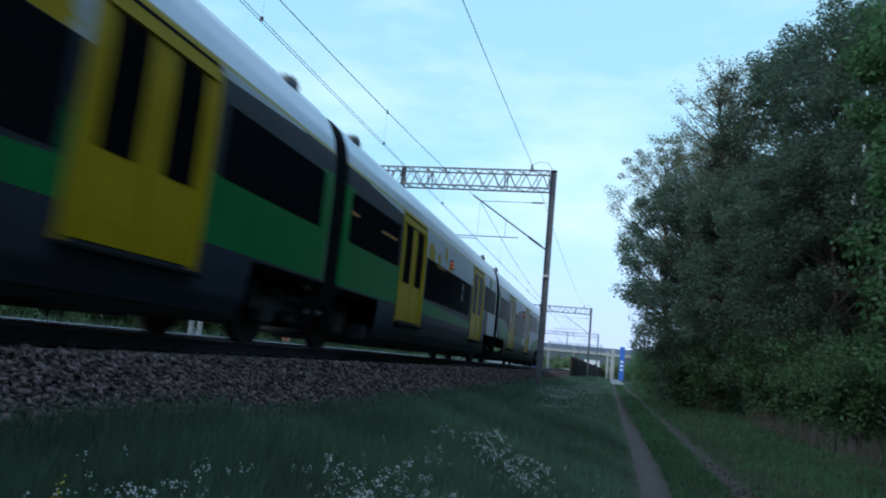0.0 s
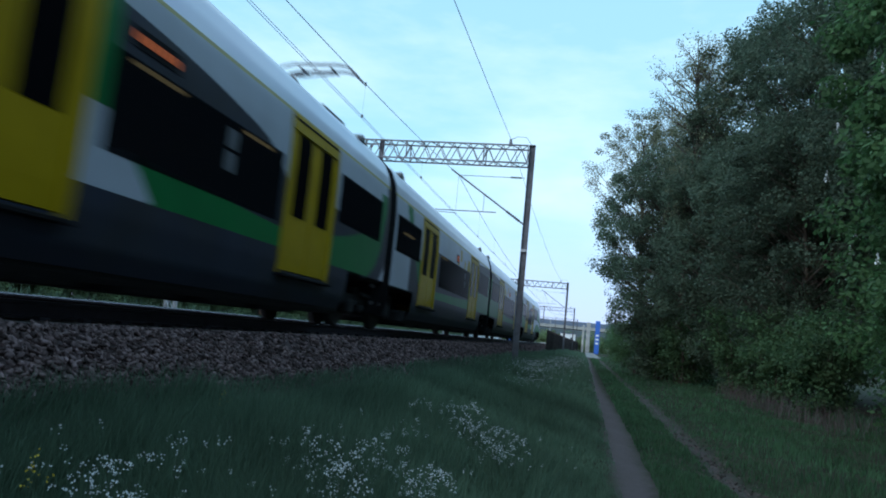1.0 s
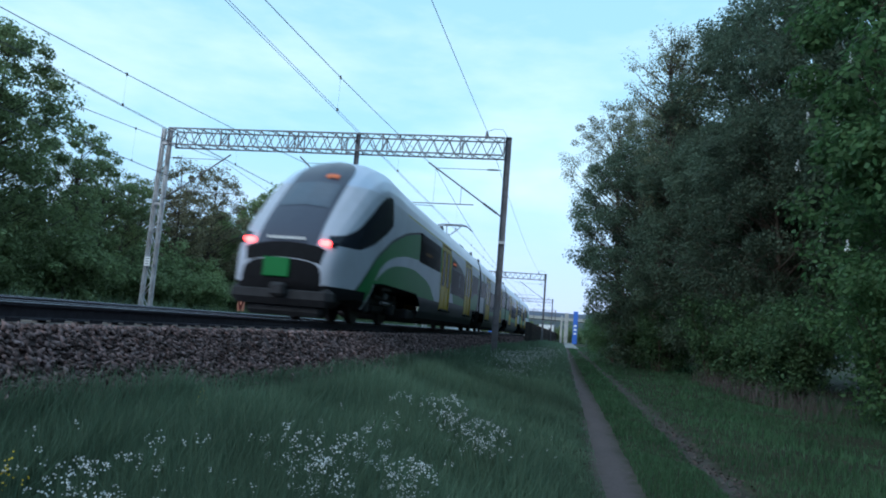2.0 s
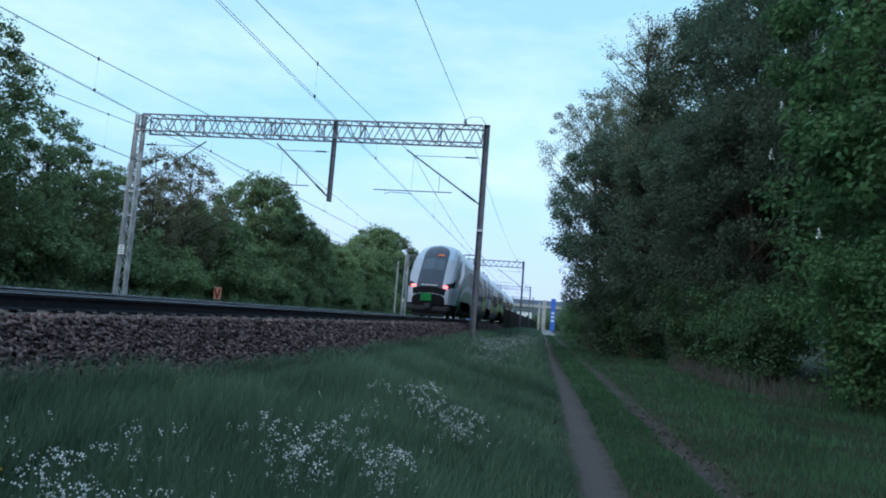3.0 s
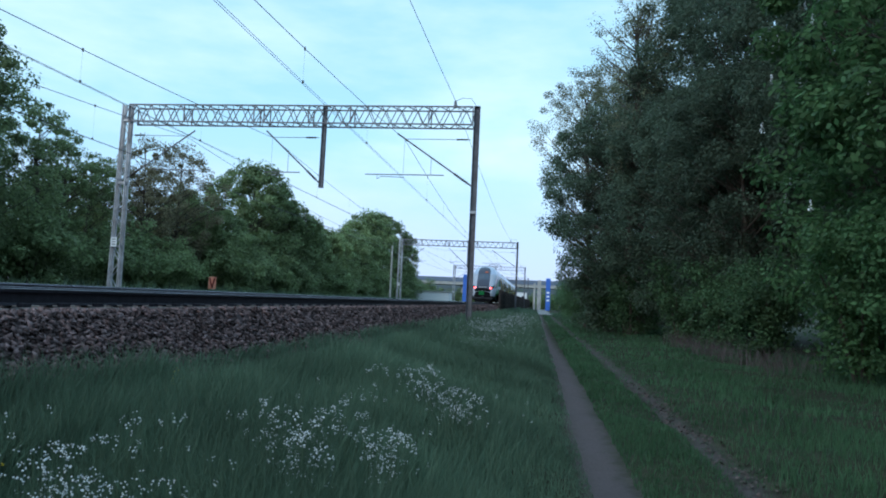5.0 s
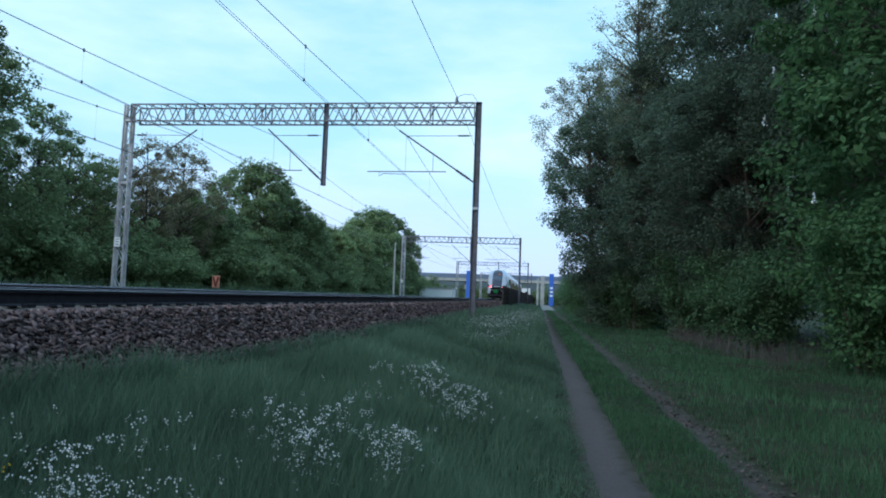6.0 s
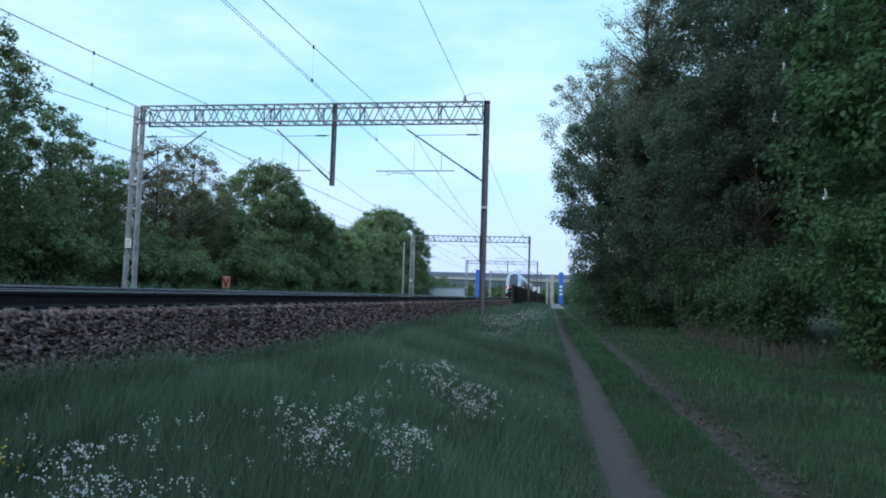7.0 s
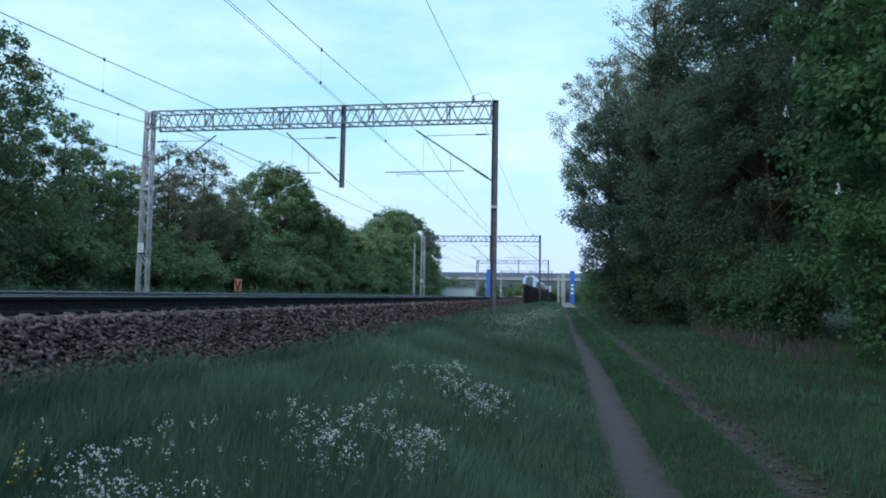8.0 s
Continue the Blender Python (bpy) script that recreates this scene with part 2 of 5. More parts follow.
class Build:
    """Collects boxes, tubes and lofts into one mesh."""

    def __init__(self):
        self.v, self.f, self.i = [], [], []

    def add(self, verts, faces, mat=0):
        o = len(self.v)
        self.v += [tuple(p) for p in verts]
        self.f += [tuple(o + a for a in f) for f in faces]
        self.i += [mat] * len(faces)
        return self

    def box(self, c, size, mat=0, m=None, bevel=0.0):
        x, y, z = (s / 2 for s in size)
        if bevel:
            b = min(bevel, x * 0.9, y * 0.9, z * 0.9)
            pts = [(sx * (x - (k != 0) * b), sy * (y - (k != 1) * b), sz * (z - (k != 2) * b))
                   for sx in (-1, 1) for sy in (-1, 1) for sz in (-1, 1) for k in range(3)]
            bm = bmesh.new()
            for p in pts:
                bm.verts.new(p)
            bmesh.ops.convex_hull(bm, input=bm.verts)
            bm.verts.index_update()
            vs = [v.co.copy() for v in bm.verts]
            fs = [tuple(v.index for v in f.verts) for f in bm.faces]
            bm.free()
        else:
            vs = [Vector((sx * x, sy * y, sz * z)) for sx in (-1, 1) for sy in (-1, 1) for sz in (-1, 1)]
            fs = [(0, 1, 3, 2), (4, 6, 7, 5), (0, 4, 5, 1), (2, 3, 7, 6), (0, 2, 6, 4), (1, 5, 7, 3)]
        if m is not None:
            vs = [m @ v for v in vs]
        return self.add([Vector(c) + v for v in vs], fs, mat)

    def tube(self, points, r, sides=6, mat=0, caps=True):
        pts = [Vector(p) for p in points]
        rs = r if isinstance(r, (list, tuple)) else [r] * len(pts)
        vs, fs = [], []
        for k, p in enumerate(pts):
            d = (pts[min(k + 1, len(pts) - 1)] - pts[max(k - 1, 0)]).normalized()
            up = Vector((0, 0, 1)) if abs(d.z) < 0.9 else Vector((0, 1, 0))
            a = d.cross(up).normalized()
            b = d.cross(a)
            for j in range(sides):
                w = 2 * math.pi * j / sides
                vs.append(p + (a * math.cos(w) + b * math.sin(w)) * rs[k])
        for k in range(len(pts) - 1):
            for j in range(sides):
                j2 = (j + 1) % sides
                fs.append((k * sides + j, k * sides + j2, (k + 1) * sides + j2, (k + 1) * sides + j))
        if caps:
            fs.append(tuple(reversed(range(sides))))
            fs.append(tuple((len(pts) - 1) * sides + j for j in range(sides)))
        return self.add(vs, fs, mat)

    def bar(self, a, b, w, h, mat=0):
        """A square bar from a to b."""
        a, b = Vector(a), Vector(b)
        d = b - a
        q = d.to_track_quat("Y", "Z").to_matrix().to_4x4()
        return self.box((a + b) / 2, (w, d.length, h), mat, q)

    def mesh(self, name, materials, smooth=False):
        return mesh_of(name, self.v, self.f, materials, self.i, smooth)


# ---------------------------------------------------------------- ground
# The bank's section from the woods beyond the tracks, over the bed, down to the path and the verge.
SECTION = [(-900, -1.0), (-120, -1.0), (-34, -0.9), (-24, -0.75), (-20.5, -0.45), (-19.0, -0.42), (-4.9, -0.42), (-4.4, -0.55), (-3.5, -1.02),
           (-2.5, -1.17), (-1.4, -1.33), (-0.4, -1.49), (0.3, -1.53), (0.48, -1.57), (0.96, -1.57), (1.15, -1.52), (1.75, -1.52), (1.95, -1.56),
           (2.25, -1.56), (2.45, -1.51), (4.5, -1.50), (7.0, -1.42), (12, -1.3), (40, -1.2), (120, -1.0), (900, -1.0)]


def ground_z(x, y):
    """Height of the bare ground."""
    xs, zs = zip(*SECTION)
    z = np.interp(x, xs, zs)
    lump = 0.035 * np.sin(1.7 * x + 0.9 * y) * np.sin(0.63 * y - 0.8 * x) + 0.02 * np.sin(3.1 * y + 2.0 * x)
    return z + np.where((np.asarray(x) > -3.6) & (np.asarray(x) < 30), lump, 0.0)


def ground_material():
    """Grass soil with two worn wheel tracks of bare earth."""
    m = material("meadow soil", (0.036, 0.040, 0.026), 0.95, vary=0.4, scale=5, bump=0.6, bump_scale=22, stain=(0.040, 0.040, 0.024), stain_scale=0.9, spec=0.08)
    n, l = m.node_tree.nodes, m.node_tree.links
    b = n["Principled BSDF"]
    base = b.inputs["Base Color"].links[0].from_socket
    tc = n.new("ShaderNodeTexCoord")
    sep = n.new("ShaderNodeSeparateXYZ")
    l.new(tc.outputs["Object"], sep.inputs["Vector"])
    wob = n.new("ShaderNodeTexNoise")
    wob.inputs["Scale"].default_value = 2.6
    wob.inputs["Detail"].default_value = 5
    l.new(tc.outputs["Object"], wob.inputs["Vector"])
    mask = None

    def math_node(kind, a, c, d=None):
        q = n.new("ShaderNodeMath")
        q.operation = kind
        for k, v in enumerate((a, c, d)):
            if v is None:
                continue
            if isinstance(v, float):
                q.inputs[k].default_value = v
            else:
                l.new(v, q.inputs[k])
        return q.outputs["Value"]

    def ramp(value, a, c, lo, hi):
        r = n.new("ShaderNodeMapRange")
        r.interpolation_type = "SMOOTHSTEP"
        r.inputs["From Min"].default_value, r.inputs["From Max"].default_value = a, c
        r.inputs["To Min"].default_value, r.inputs["To Max"].default_value = lo, hi
        l.new(value, r.inputs["Value"])
        return r.outputs["Result"]

    fine = n.new("ShaderNodeTexNoise")
    fine.inputs["Scale"].default_value = 11.0
    fine.inputs["Detail"].default_value = 6
    l.new(tc.outputs["Object"], fine.inputs["Vector"])
    # centre line, half width, share of bare earth, along y
    for c0, c1, y0, y1, half, low, high in ((0.72, 0.50, 17.0, 36.0, 0.20, 0.9, 1.0), (2.02, 2.14, 6.0, 18.0, 0.12, 0.35, 0.85)):
        centre = ramp(sep.outputs["Y"], y0, y1, c0, c1)
        a = math_node("ABSOLUTE", math_node("SUBTRACT", sep.outputs["X"], centre), None)
        a = math_node("MULTIPLY_ADD", wob.outputs["Fac"], 0.30, a)
        a = math_node("MULTIPLY_ADD", fine.outputs["Fac"], 0.26, a)
        r = ramp(a, half + 0.14, half + 0.48, 1.0, 0.0)
        r = math_node("MULTIPLY", r, ramp(wob.outputs["Fac"], 0.38, 0.58, low, high))
        mask = r if mask is None else math_node("MAXIMUM", mask, r)
    grain = n.new("ShaderNodeTexNoise")
    grain.inputs["Scale"].default_value = 38
    grain.inputs["Detail"].default_value = 5
    l.new(tc.outputs["Object"], grain.inputs["Vector"])
    earth = n.new("ShaderNodeMix")
    earth.data_type = "RGBA"
    earth.inputs["A"].default_value, earth.inputs["B"].default_value = (0.058, 0.047, 0.049, 1), (0.136, 0.112, 0.116, 1)
    l.new(grain.outputs["Fac"], earth.inputs["Factor"])
    mx = n.new("ShaderNodeMix")
    mx.data_type = "RGBA"
    l.new(mask, mx.inputs["Factor"])
    l.new(base, mx.inputs["A"])
    l.new(earth.outputs["Result"], mx.inputs["B"])
    l.new(mx.outputs["Result"], b.inputs["Base Color"])
    return m


def build_ground():
    xs = sorted(set([x for x, _ in SECTION] + list(np.arange(-3.5, 9.0, 0.12))))
    ys = np.concatenate([[-900, -200, -60, -20, -8], np.arange(-3, 60, 0.4), np.arange(60, 260, 8), [300, 400, 600, 900, 1500, 3000]])
    gx, gy = np.meshgrid(xs, ys)
    gz = ground_z(gx, gy)
    v = np.stack([gx, gy, gz], -1).reshape(-1, 3)
    nx, ny = len(xs), len(ys)
    a = (np.arange(ny - 1)[:, None] * nx + np.arange(nx - 1)[None]).ravel()
    f = np.stack([a, a + 1, a + nx + 1, a + nx], 1)
    ob = new("ground", mesh_of("ground", v, f, ground_material(), smooth=True))
    tagged(ob, "grassy railway bank with a two-wheel dirt track at its foot", "ground", kind="structure")


build_ground()


# ---------------------------------------------------------------- railway
TRACKS = (-6.05, -12.3, -16.6)
Y_NEAR, Y_FAR = -40.0, 330.0


def rock_template(seed):
    """A broken stone: the hull of a few random points."""
    rng = np.random.default_rng(seed)
    bm = bmesh.new()
    for p in rng.uniform(-1, 1, (9, 3)):
        p = p / np.sum(np.abs(p) ** 3) ** (1 / 3) * rng.uniform(0.7, 1.15)
        bm.verts.new((p[0] * 1.2, p[1] * 0.85, p[2] * 0.48))
    bmesh.ops.convex_hull(bm, input=bm.verts)
    bm.verts.index_update()
    f = np.array([[q.index for q in p.verts][:3] for p in bm.faces])
    v = np.array([p.co[:] for p in bm.verts])
    used = np.unique(f)
    v, f = v[used], np.searchsorted(used, f)
    bm.free()
    return v, f


def build_ballast_bed():
    prof = [(-18.9, -0.55), (-18.2, -0.23), (-10.4, -0.23), (-9.2, -0.30), (-8.0, -0.25), (-4.75, -0.27), (-4.6, -0.225), (-4.38, -0.25), (-3.38, -1.08), (-3.38, -1.3), (-18.9, -1.3)]
    ys = [Y_NEAR, 20, 100, Y_FAR]
    b = Build()
    k = len(prof)
    vs = [(x, y, z) for y in ys for x, z in prof]
    fs = [(j * k + i, j * k + (i + 1) % k, (j + 1) * k + (i + 1) % k, (j + 1) * k + i) for j in range(len(ys) - 1) for i in range(k)]
    b.add(vs, fs + [tuple(range(k)), tuple((len(ys) - 1) * k + i for i in reversed(range(k)))])
    ob = new("ballast_bed", b.mesh("ballast_bed", M_BED))
    tagged(ob, "dark packed ballast bed under three railway tracks", "track bed", kind="structure")
    rng = np.random.default_rng(12)
    shapes = []
    for s in range(8):
        v, f = rock_template(s)
        shapes.append(mesh_of("stone", v * 0.046, f, M_BALLAST))
    for k in range(300):
        u = rng.uniform(0.0, 1.0)
        st = part("stone", shapes[k % 8], ob)
        st.matrix_local = pose(-4.38 + u * 1.05, rng.uniform(3.0, 8.0), -0.235 - u * 0.83, rng.normal(0, 25), rng.normal(28, 25), rng.uniform(0, 360))


def random_turns(rng, n):
    q = rng.normal(size=(n, 4))
    q /= np.linalg.norm(q, axis=1, keepdims=True)
    w, x, y, z = q.T
    return np.stack([np.stack([1 - 2 * (y * y + z * z), 2 * (x * y - w * z), 2 * (x * z + w * y)], -1),
                     np.stack([2 * (x * y + w * z), 1 - 2 * (x * x + z * z), 2 * (y * z - w * x)], -1),
                     np.stack([2 * (x * z - w * y), 2 * (y * z + w * x), 1 - 2 * (x * x + y * y)], -1)], 1)


def lying_turns(rng, n):
    """Any turn about the upright, then leaning with the bank's slope, more or less."""
    a, t, s = rng.uniform(0, 6.283, n), rng.normal(0, 0.4, n), rng.normal(0.5, 0.4, n)
    o, i = np.zeros(n), np.ones(n)
    def stack(*r):
        return np.stack(r, 1).reshape(n, 3, 3)
    rz = stack(np.cos(a), -np.sin(a), o, np.sin(a), np.cos(a), o, o, o, i)
    rx = stack(i, o, o, o, np.cos(t), -np.sin(t), o, np.sin(t), np.cos(t))
    ry = stack(np.cos(s), o, np.sin(s), o, i, o, -np.sin(s), o, np.cos(s))
    return ry @ rx @ rz


def scatter_rocks(name, pts, sizes, label, seed=3):
    rng = np.random.default_rng(seed)
    kinds = [rock_template(s) for s in range(8)]
    which = rng.integers(0, 8, len(pts))
    V, F, o = [], [], 0
    for k, (tv, tf) in enumerate(kinds):
        sel = np.where(which == k)[0]
        if not len(sel):
            continue
        R = lying_turns(rng, len(sel))
        v = np.einsum("nij,vj->nvi", R, tv) * sizes[sel][:, None, None] + pts[sel][:, None]
        f = tf[None] + (np.arange(len(sel)) * len(tv))[:, None, None] + o
        V.append(v.reshape(-1, 3))
        F.append(f.reshape(-1, 3))
        o += len(sel) * len(tv)
    ob = new(name, mesh_of(name, np.concatenate(V), np.concatenate(F), M_BALLAST))
    return tagged(ob, label, "ballast", kind="stuff")


def build_ballast_stones():
    rng = np.random.default_rng(11)
    P, S = [], []
    # the shoulder and its slope beside the near track
    for y0, y1, n, r in ((-10, 1.5, 5000, 0.045), (1.5, 9, 13000, 0.031), (9, 20, 7500, 0.040), (20, 45, 9000, 0.046), (45, 110, 7000, 0.062)):
        u = rng.uniform(-0.35, 1.05, n)
        x = np.where(u < 0, -4.4 + u * 0.7, -4.38 + u * 1.05)
        z = np.where(u < 0, -0.215, -0.235 - u * 0.84) + rng.normal(0, 0.012, n)
        P.append(np.stack([x, rng.uniform(y0, y1, n), z], 1))
        S.append(rng.uniform(0.6, 1.5, n) * r)
    n = 3000
    P.append(np.stack([rng.uniform(-6.6, -4.6, n), rng.uniform(1, 16, n), np.full(n, -0.26) + rng.normal(0, 0.012, n)], 1))
    S.append(rng.uniform(0.025, 0.05, n))
    n = 700
    P.append(np.stack([rng.normal(-3.25, 0.2, n), rng.uniform(2, 30, n), np.full(n, -1.04)], 1))
    S.append(rng.uniform(0.02, 0.04, n))
    scatter_rocks("ballast_stones", np.concatenate(P), np.concatenate(S), "loose brown-grey ballast stones on the track's shoulder")


def rail_mesh():
    # foot, web and head, 0.172 m high
    prof = [(-0.075, -0.172), (0.075, -0.172), (0.07, -0.160), (0.012, -0.145), (0.012, -0.045), (0.036, -0.036), (0.036, -0.0028), (0.0335, 0), (-0.028, 0), (-0.036, -0.008),
            (-0.036, -0.036), (-0.012, -0.045), (-0.012, -0.145), (-0.07, -0.160)]
    k = len(prof)
    ys = [Y_NEAR, 0, 40, 120, Y_FAR]
    b = Build()
    b.add([(x, y, z) for y in ys for x, z in prof], [])
    for j in range(len(ys) - 1):
        for i in range(k):
            b.f.append((j * k + i, j * k + (i + 1) % k, (j + 1) * k + (i + 1) % k, (j + 1) * k + i))
            b.i.append(1 if i in (6, 7) else 0)
    return b.mesh("rail", [M_RAILSIDE, M_RAILTOP])


def sleeper_mesh():
    b = Build()
    b.box((0, 0, -0.255), (2.6, 0.26, 0.13), bevel=0.03)
    for s in (-0.7525, 0.7525):
        b.box((s - 0.11, 0, -0.175), (0.07, 0.12, 0.05), 1)
        b.box((s + 0.11, 0, -0.175), (0.07, 0.12, 0.05), 1)
    return b.mesh("sleeper", [M_SLEEPER, M_RAILSIDE])


def build_tracks():
    rail, sleeper = rail_mesh(), sleeper_mesh()
    for k, x in enumerate(TRACKS):
        t = empty("railway_track", Matrix.Translation((x, 0, 0)),
                  "rusty-sided rails with bright tops on concrete sleepers" if k == 0 else "parallel railway track on concrete sleepers", "railway track", "railway tracks")
        for s in (-0.7525, 0.7525):
            part("rail", rail, t).matrix_local = Matrix.Translation((s, 0, 0))
        for j in range(300 if k == 0 else 110):
            part("sleeper", sleeper, t).matrix_local = Matrix.Translation((0, -2 + 0.6 * j, 0))


build_ballast_bed()
build_ballast_stones()
build_tracks()


# ---------------------------------------------------------------- overhead line
X_R, X_L, X_M, BEAM_TOP, BEAM_LOW = -2.92, -19.75, -9.95, 8.72, 7.80
GANTRIES = (30.0, 97.5, 163.4, 230.0)
CONTACT_Z, CARRIER_Z = 5.48, 7.25


def beam_mesh():
    b = Build()
    x0, x1, dy = X_L + 0.3, X_R - 0.15, 0.38
    for y in (-dy, dy):
        for z in (BEAM_TOP - 0.06, BEAM_LOW + 0.06):
            b.box(((x0 + x1) / 2, y, z), (x1 - x0, 0.06, 0.06))
    n = 22
    step = (x1 - x0) / n
    for k in range(n):
        xa, xm, xb = x0 + k * step, x0 + (k + 0.5) * step, x0 + (k + 1) * step
        for y in (-dy, dy):
            b.bar((xa, y, BEAM_LOW + 0.06), (xm, y, BEAM_TOP - 0.06), 0.035, 0.035)
            b.bar((xm, y, BEAM_TOP - 0.06), (xb, y, BEAM_LOW + 0.06), 0.035, 0.035)
        for z in (BEAM_TOP - 0.06, BEAM_LOW + 0.06):
            b.bar((xa, -dy, z), (xm, dy, z), 0.03, 0.03)
            b.bar((xm, dy, z), (xb, -dy, z), 0.03, 0.03)
    for f in (0.0, 0.17, 0.38, 0.41, 0.54, 0.66, 0.88, 1.0):
        x = x0 + f * (x1 - x0)
        for y in (-dy, dy):
            b.box((x, y, (BEAM_TOP + BEAM_LOW) / 2), (0.045, 0.05, BEAM_TOP - BEAM_LOW - 0.1))
        b.bar((x, -dy, BEAM_LOW + 0.06), (x, dy, BEAM_TOP - 0.06), 0.035, 0.035)
    return b.mesh("beam", M_STEEL_DARK)


def lattice_post_mesh():
    """Two channels with zigzag lacing, broader at the foot."""
    b = Build()
    foot, top = -1.1, BEAM_TOP
    w0, w1 = 0.25, 0.18
    for s in (-1, 1):
        for y in (-0.14, 0.14):
            b.bar((s * w0, y, foot), (s * w1, y, top), 0.07, 0.05)
        b.bar((s * w0, 0, foot), (s * w1, 0, top), 0.03, 0.24)
    n = 13
    for k in range(n):
        za, zb = foot + (top - foot) * k / n, foot + (top - foot) * (k + 1) / n
        wa, wb = w0 + (w1 - w0) * k / n, w0 + (w1 - w0) * (k + 1) / n
        for y in (-0.13, 0.13):
            s = 1 if k % 2 else -1
            b.bar((s * wa, y, za), (-s * wb, y, zb), 0.05, 0.02)
        if k % 4 == 0:
            b.box((0, 0, za), (2 * wa, 0.26, 0.12))
    return b.mesh("lattice_post", M_GALV)


def h_post_mesh(z0, z1, w):
    b = Build()
    b.box((-w / 2, 0, (z0 + z1) / 2), (0.02, w, z1 - z0))
    b.box((w / 2, 0, (z0 + z1) / 2), (0.02, w, z1 - z0))
    b.box((0, 0, (z0 + z1) / 2), (w, 0.016, z1 - z0))
    for z in (z0 + 0.01, z1 - 0.01):
        b.box((0, 0, z), (w + 0.04, w + 0.04, 0.02))
    return b.mesh("h_post", M_POST)


def cantilever_mesh(reach, beyond):
    """A slanted strut to the carrier wire, a stay and a registration tube; reach is negative to the left, beyond: how far the tube passes the wire."""
    s = -1 if reach < 0 else 1
    b = Build()
    foot, head = Vector((0, 0, 5.18)), Vector((reach, 0, CARRIER_Z + 0.03))
    tip = head + (head - foot).normalized() * 0.42
    b.tube([foot, tip], 0.035, 8)
    b.tube([head - Vector((0, 0, 0.02)), (s * 0.1, 0, CARRIER_Z + 0.02)], 0.014, 6)
    a = foot.lerp(head, 0.42)
    tz = CONTACT_Z + 0.16
    b.tube([(a.x - s * 0.05, 0, tz), (reach + s * beyond, 0, tz - 0.02)], 0.024, 6)
    b.tube([(a.x + s * 0.55, 0, tz), (a.x + s * 0.55, 0, foot.z + (head.z - foot.z) * (a.x + s * 0.55) / reach)], 0.012, 5)
    k = beyond - 0.55
    b.tube([(reach + s * k, 0, tz), (reach + s * k, 0, tz - 0.22), (reach + s * (k - 0.2), 0, tz - 0.10), (reach, 0, tz - 0.13), (reach - s * 0.06, 0, CONTACT_Z)], 0.016, 6)
    b.tube([(reach, 0, CARRIER_Z), (reach, 0, tz)], 0.006, 4)
    return b.mesh("cantilever", M_STEEL_DARK)


def insulator_mesh(a, b2, r=0.065, discs=7):
    b = Build()
    a, b2 = Vector(a), Vector(b2)
    pts, rs = [], []
    for k in range(discs * 2 + 1):
        pts.append(a.lerp(b2, k / (discs * 2)))
        rs.append(r if k % 2 else r * 0.45)
    b.tube(pts, rs, 8)
    return b.mesh("insulator", M_INSUL)


def build_gantries():
    g = empty("catenary_gantry", Matrix.Translation((0, GANTRIES[0], 0)), "grey lattice steel gantry spanning three railway tracks", "gantry", "overhead line gantries")
    part("beam", beam_mesh(), g)
    part("right_post", h_post_mesh(-1.3, BEAM_TOP + 0.05, 0.24), g, "dark steel H-section post").matrix_local = Matrix.Translation((X_R, 0, 0))
    base = Build()
    base.box((X_R, 0, -1.25), (0.6, 0.6, 0.3), bevel=0.05)
    part("footing", base.mesh("footing", M_CONCRETE), g)
    base = Build()
    base.box((X_L, 0, -0.75), (1.3, 0.8, 0.6), bevel=0.05)
    part("footing", base.mesh("footing", M_CONCRETE), g)
    lp = part("left_post", lattice_post_mesh(), g, "pale galvanised lattice post with a number plate")
    lp.matrix_local = Matrix.Translation((X_L, 0, 0))
    pl = Build()
    pl.box((-0.06, -0.20, 2.10), (0.30, 0.02, 0.44), bevel=0.005)
    for k in range(3):
        pl.box((-0.06, -0.214, 2.23 - 0.12 * k), (0.18, 0.004, 0.035), 1)
    part("number_plate", pl.mesh("number_plate", [M_PLATE, M_STEEL_DARK]), lp, "white enamel plate with bars")
    band = Build()
    band.box((X_R, 0, 4.0), (0.262, 0.262, 0.12))
    part("white_band", band.mesh("white_band", M_GALV), g)
    part("drop_post", h_post_mesh(4.95, BEAM_TOP + 0.05, 0.17), g, "hanging post under the beam").matrix_local = Matrix.Translation((X_M, 0, 0))
    for x, reach, beyond in ((X_R - 0.12, TRACKS[0] - 0.1 - X_R + 0.12, 1.75), (X_M - 0.1, TRACKS[1] - 0.1 - X_M + 0.1, 0.3), (X_L + 0.2, TRACKS[2] - X_L - 0.2, 0.7)):
        s = -1 if reach < 0 else 1
        c = part("cantilever", cantilever_mesh(reach, beyond), g)
        c.matrix_local = Matrix.Translation((x, 0, 0))
        d = Vector((reach, 0, CARRIER_Z - 5.15))
        part("insulator", insulator_mesh(Vector((0, 0, 5.18)) + d * 0.06, Vector((0, 0, 5.18)) + d * 0.26), c, "ribbed brown insulator")
        part("insulator", insulator_mesh((s * 0.25, 0, CARRIER_Z + 0.02), (s * 0.75, 0, CARRIER_Z + 0.02), 0.05), c, "ribbed brown insulator")
    f = Build()
    f.tube([(-3.92, 0, BEAM_TOP), (-3.92, 0, BEAM_TOP + 0.32)], [0.09, 0.05], 8)
    f.tube([(-3.92, 0, BEAM_TOP + 0.3), (-3.6, 0, BEAM_TOP + 0.44), (-3.2, 0, BEAM_TOP + 0.42), (X_R, 0, BEAM_TOP)], 0.012, 5)
    part("feeder_support", f.mesh("feeder_support", M_STEEL_DARK), g)
    for y in GANTRIES[1:]:
        copy_thing(g, Matrix.Translation((0, y, 0)))


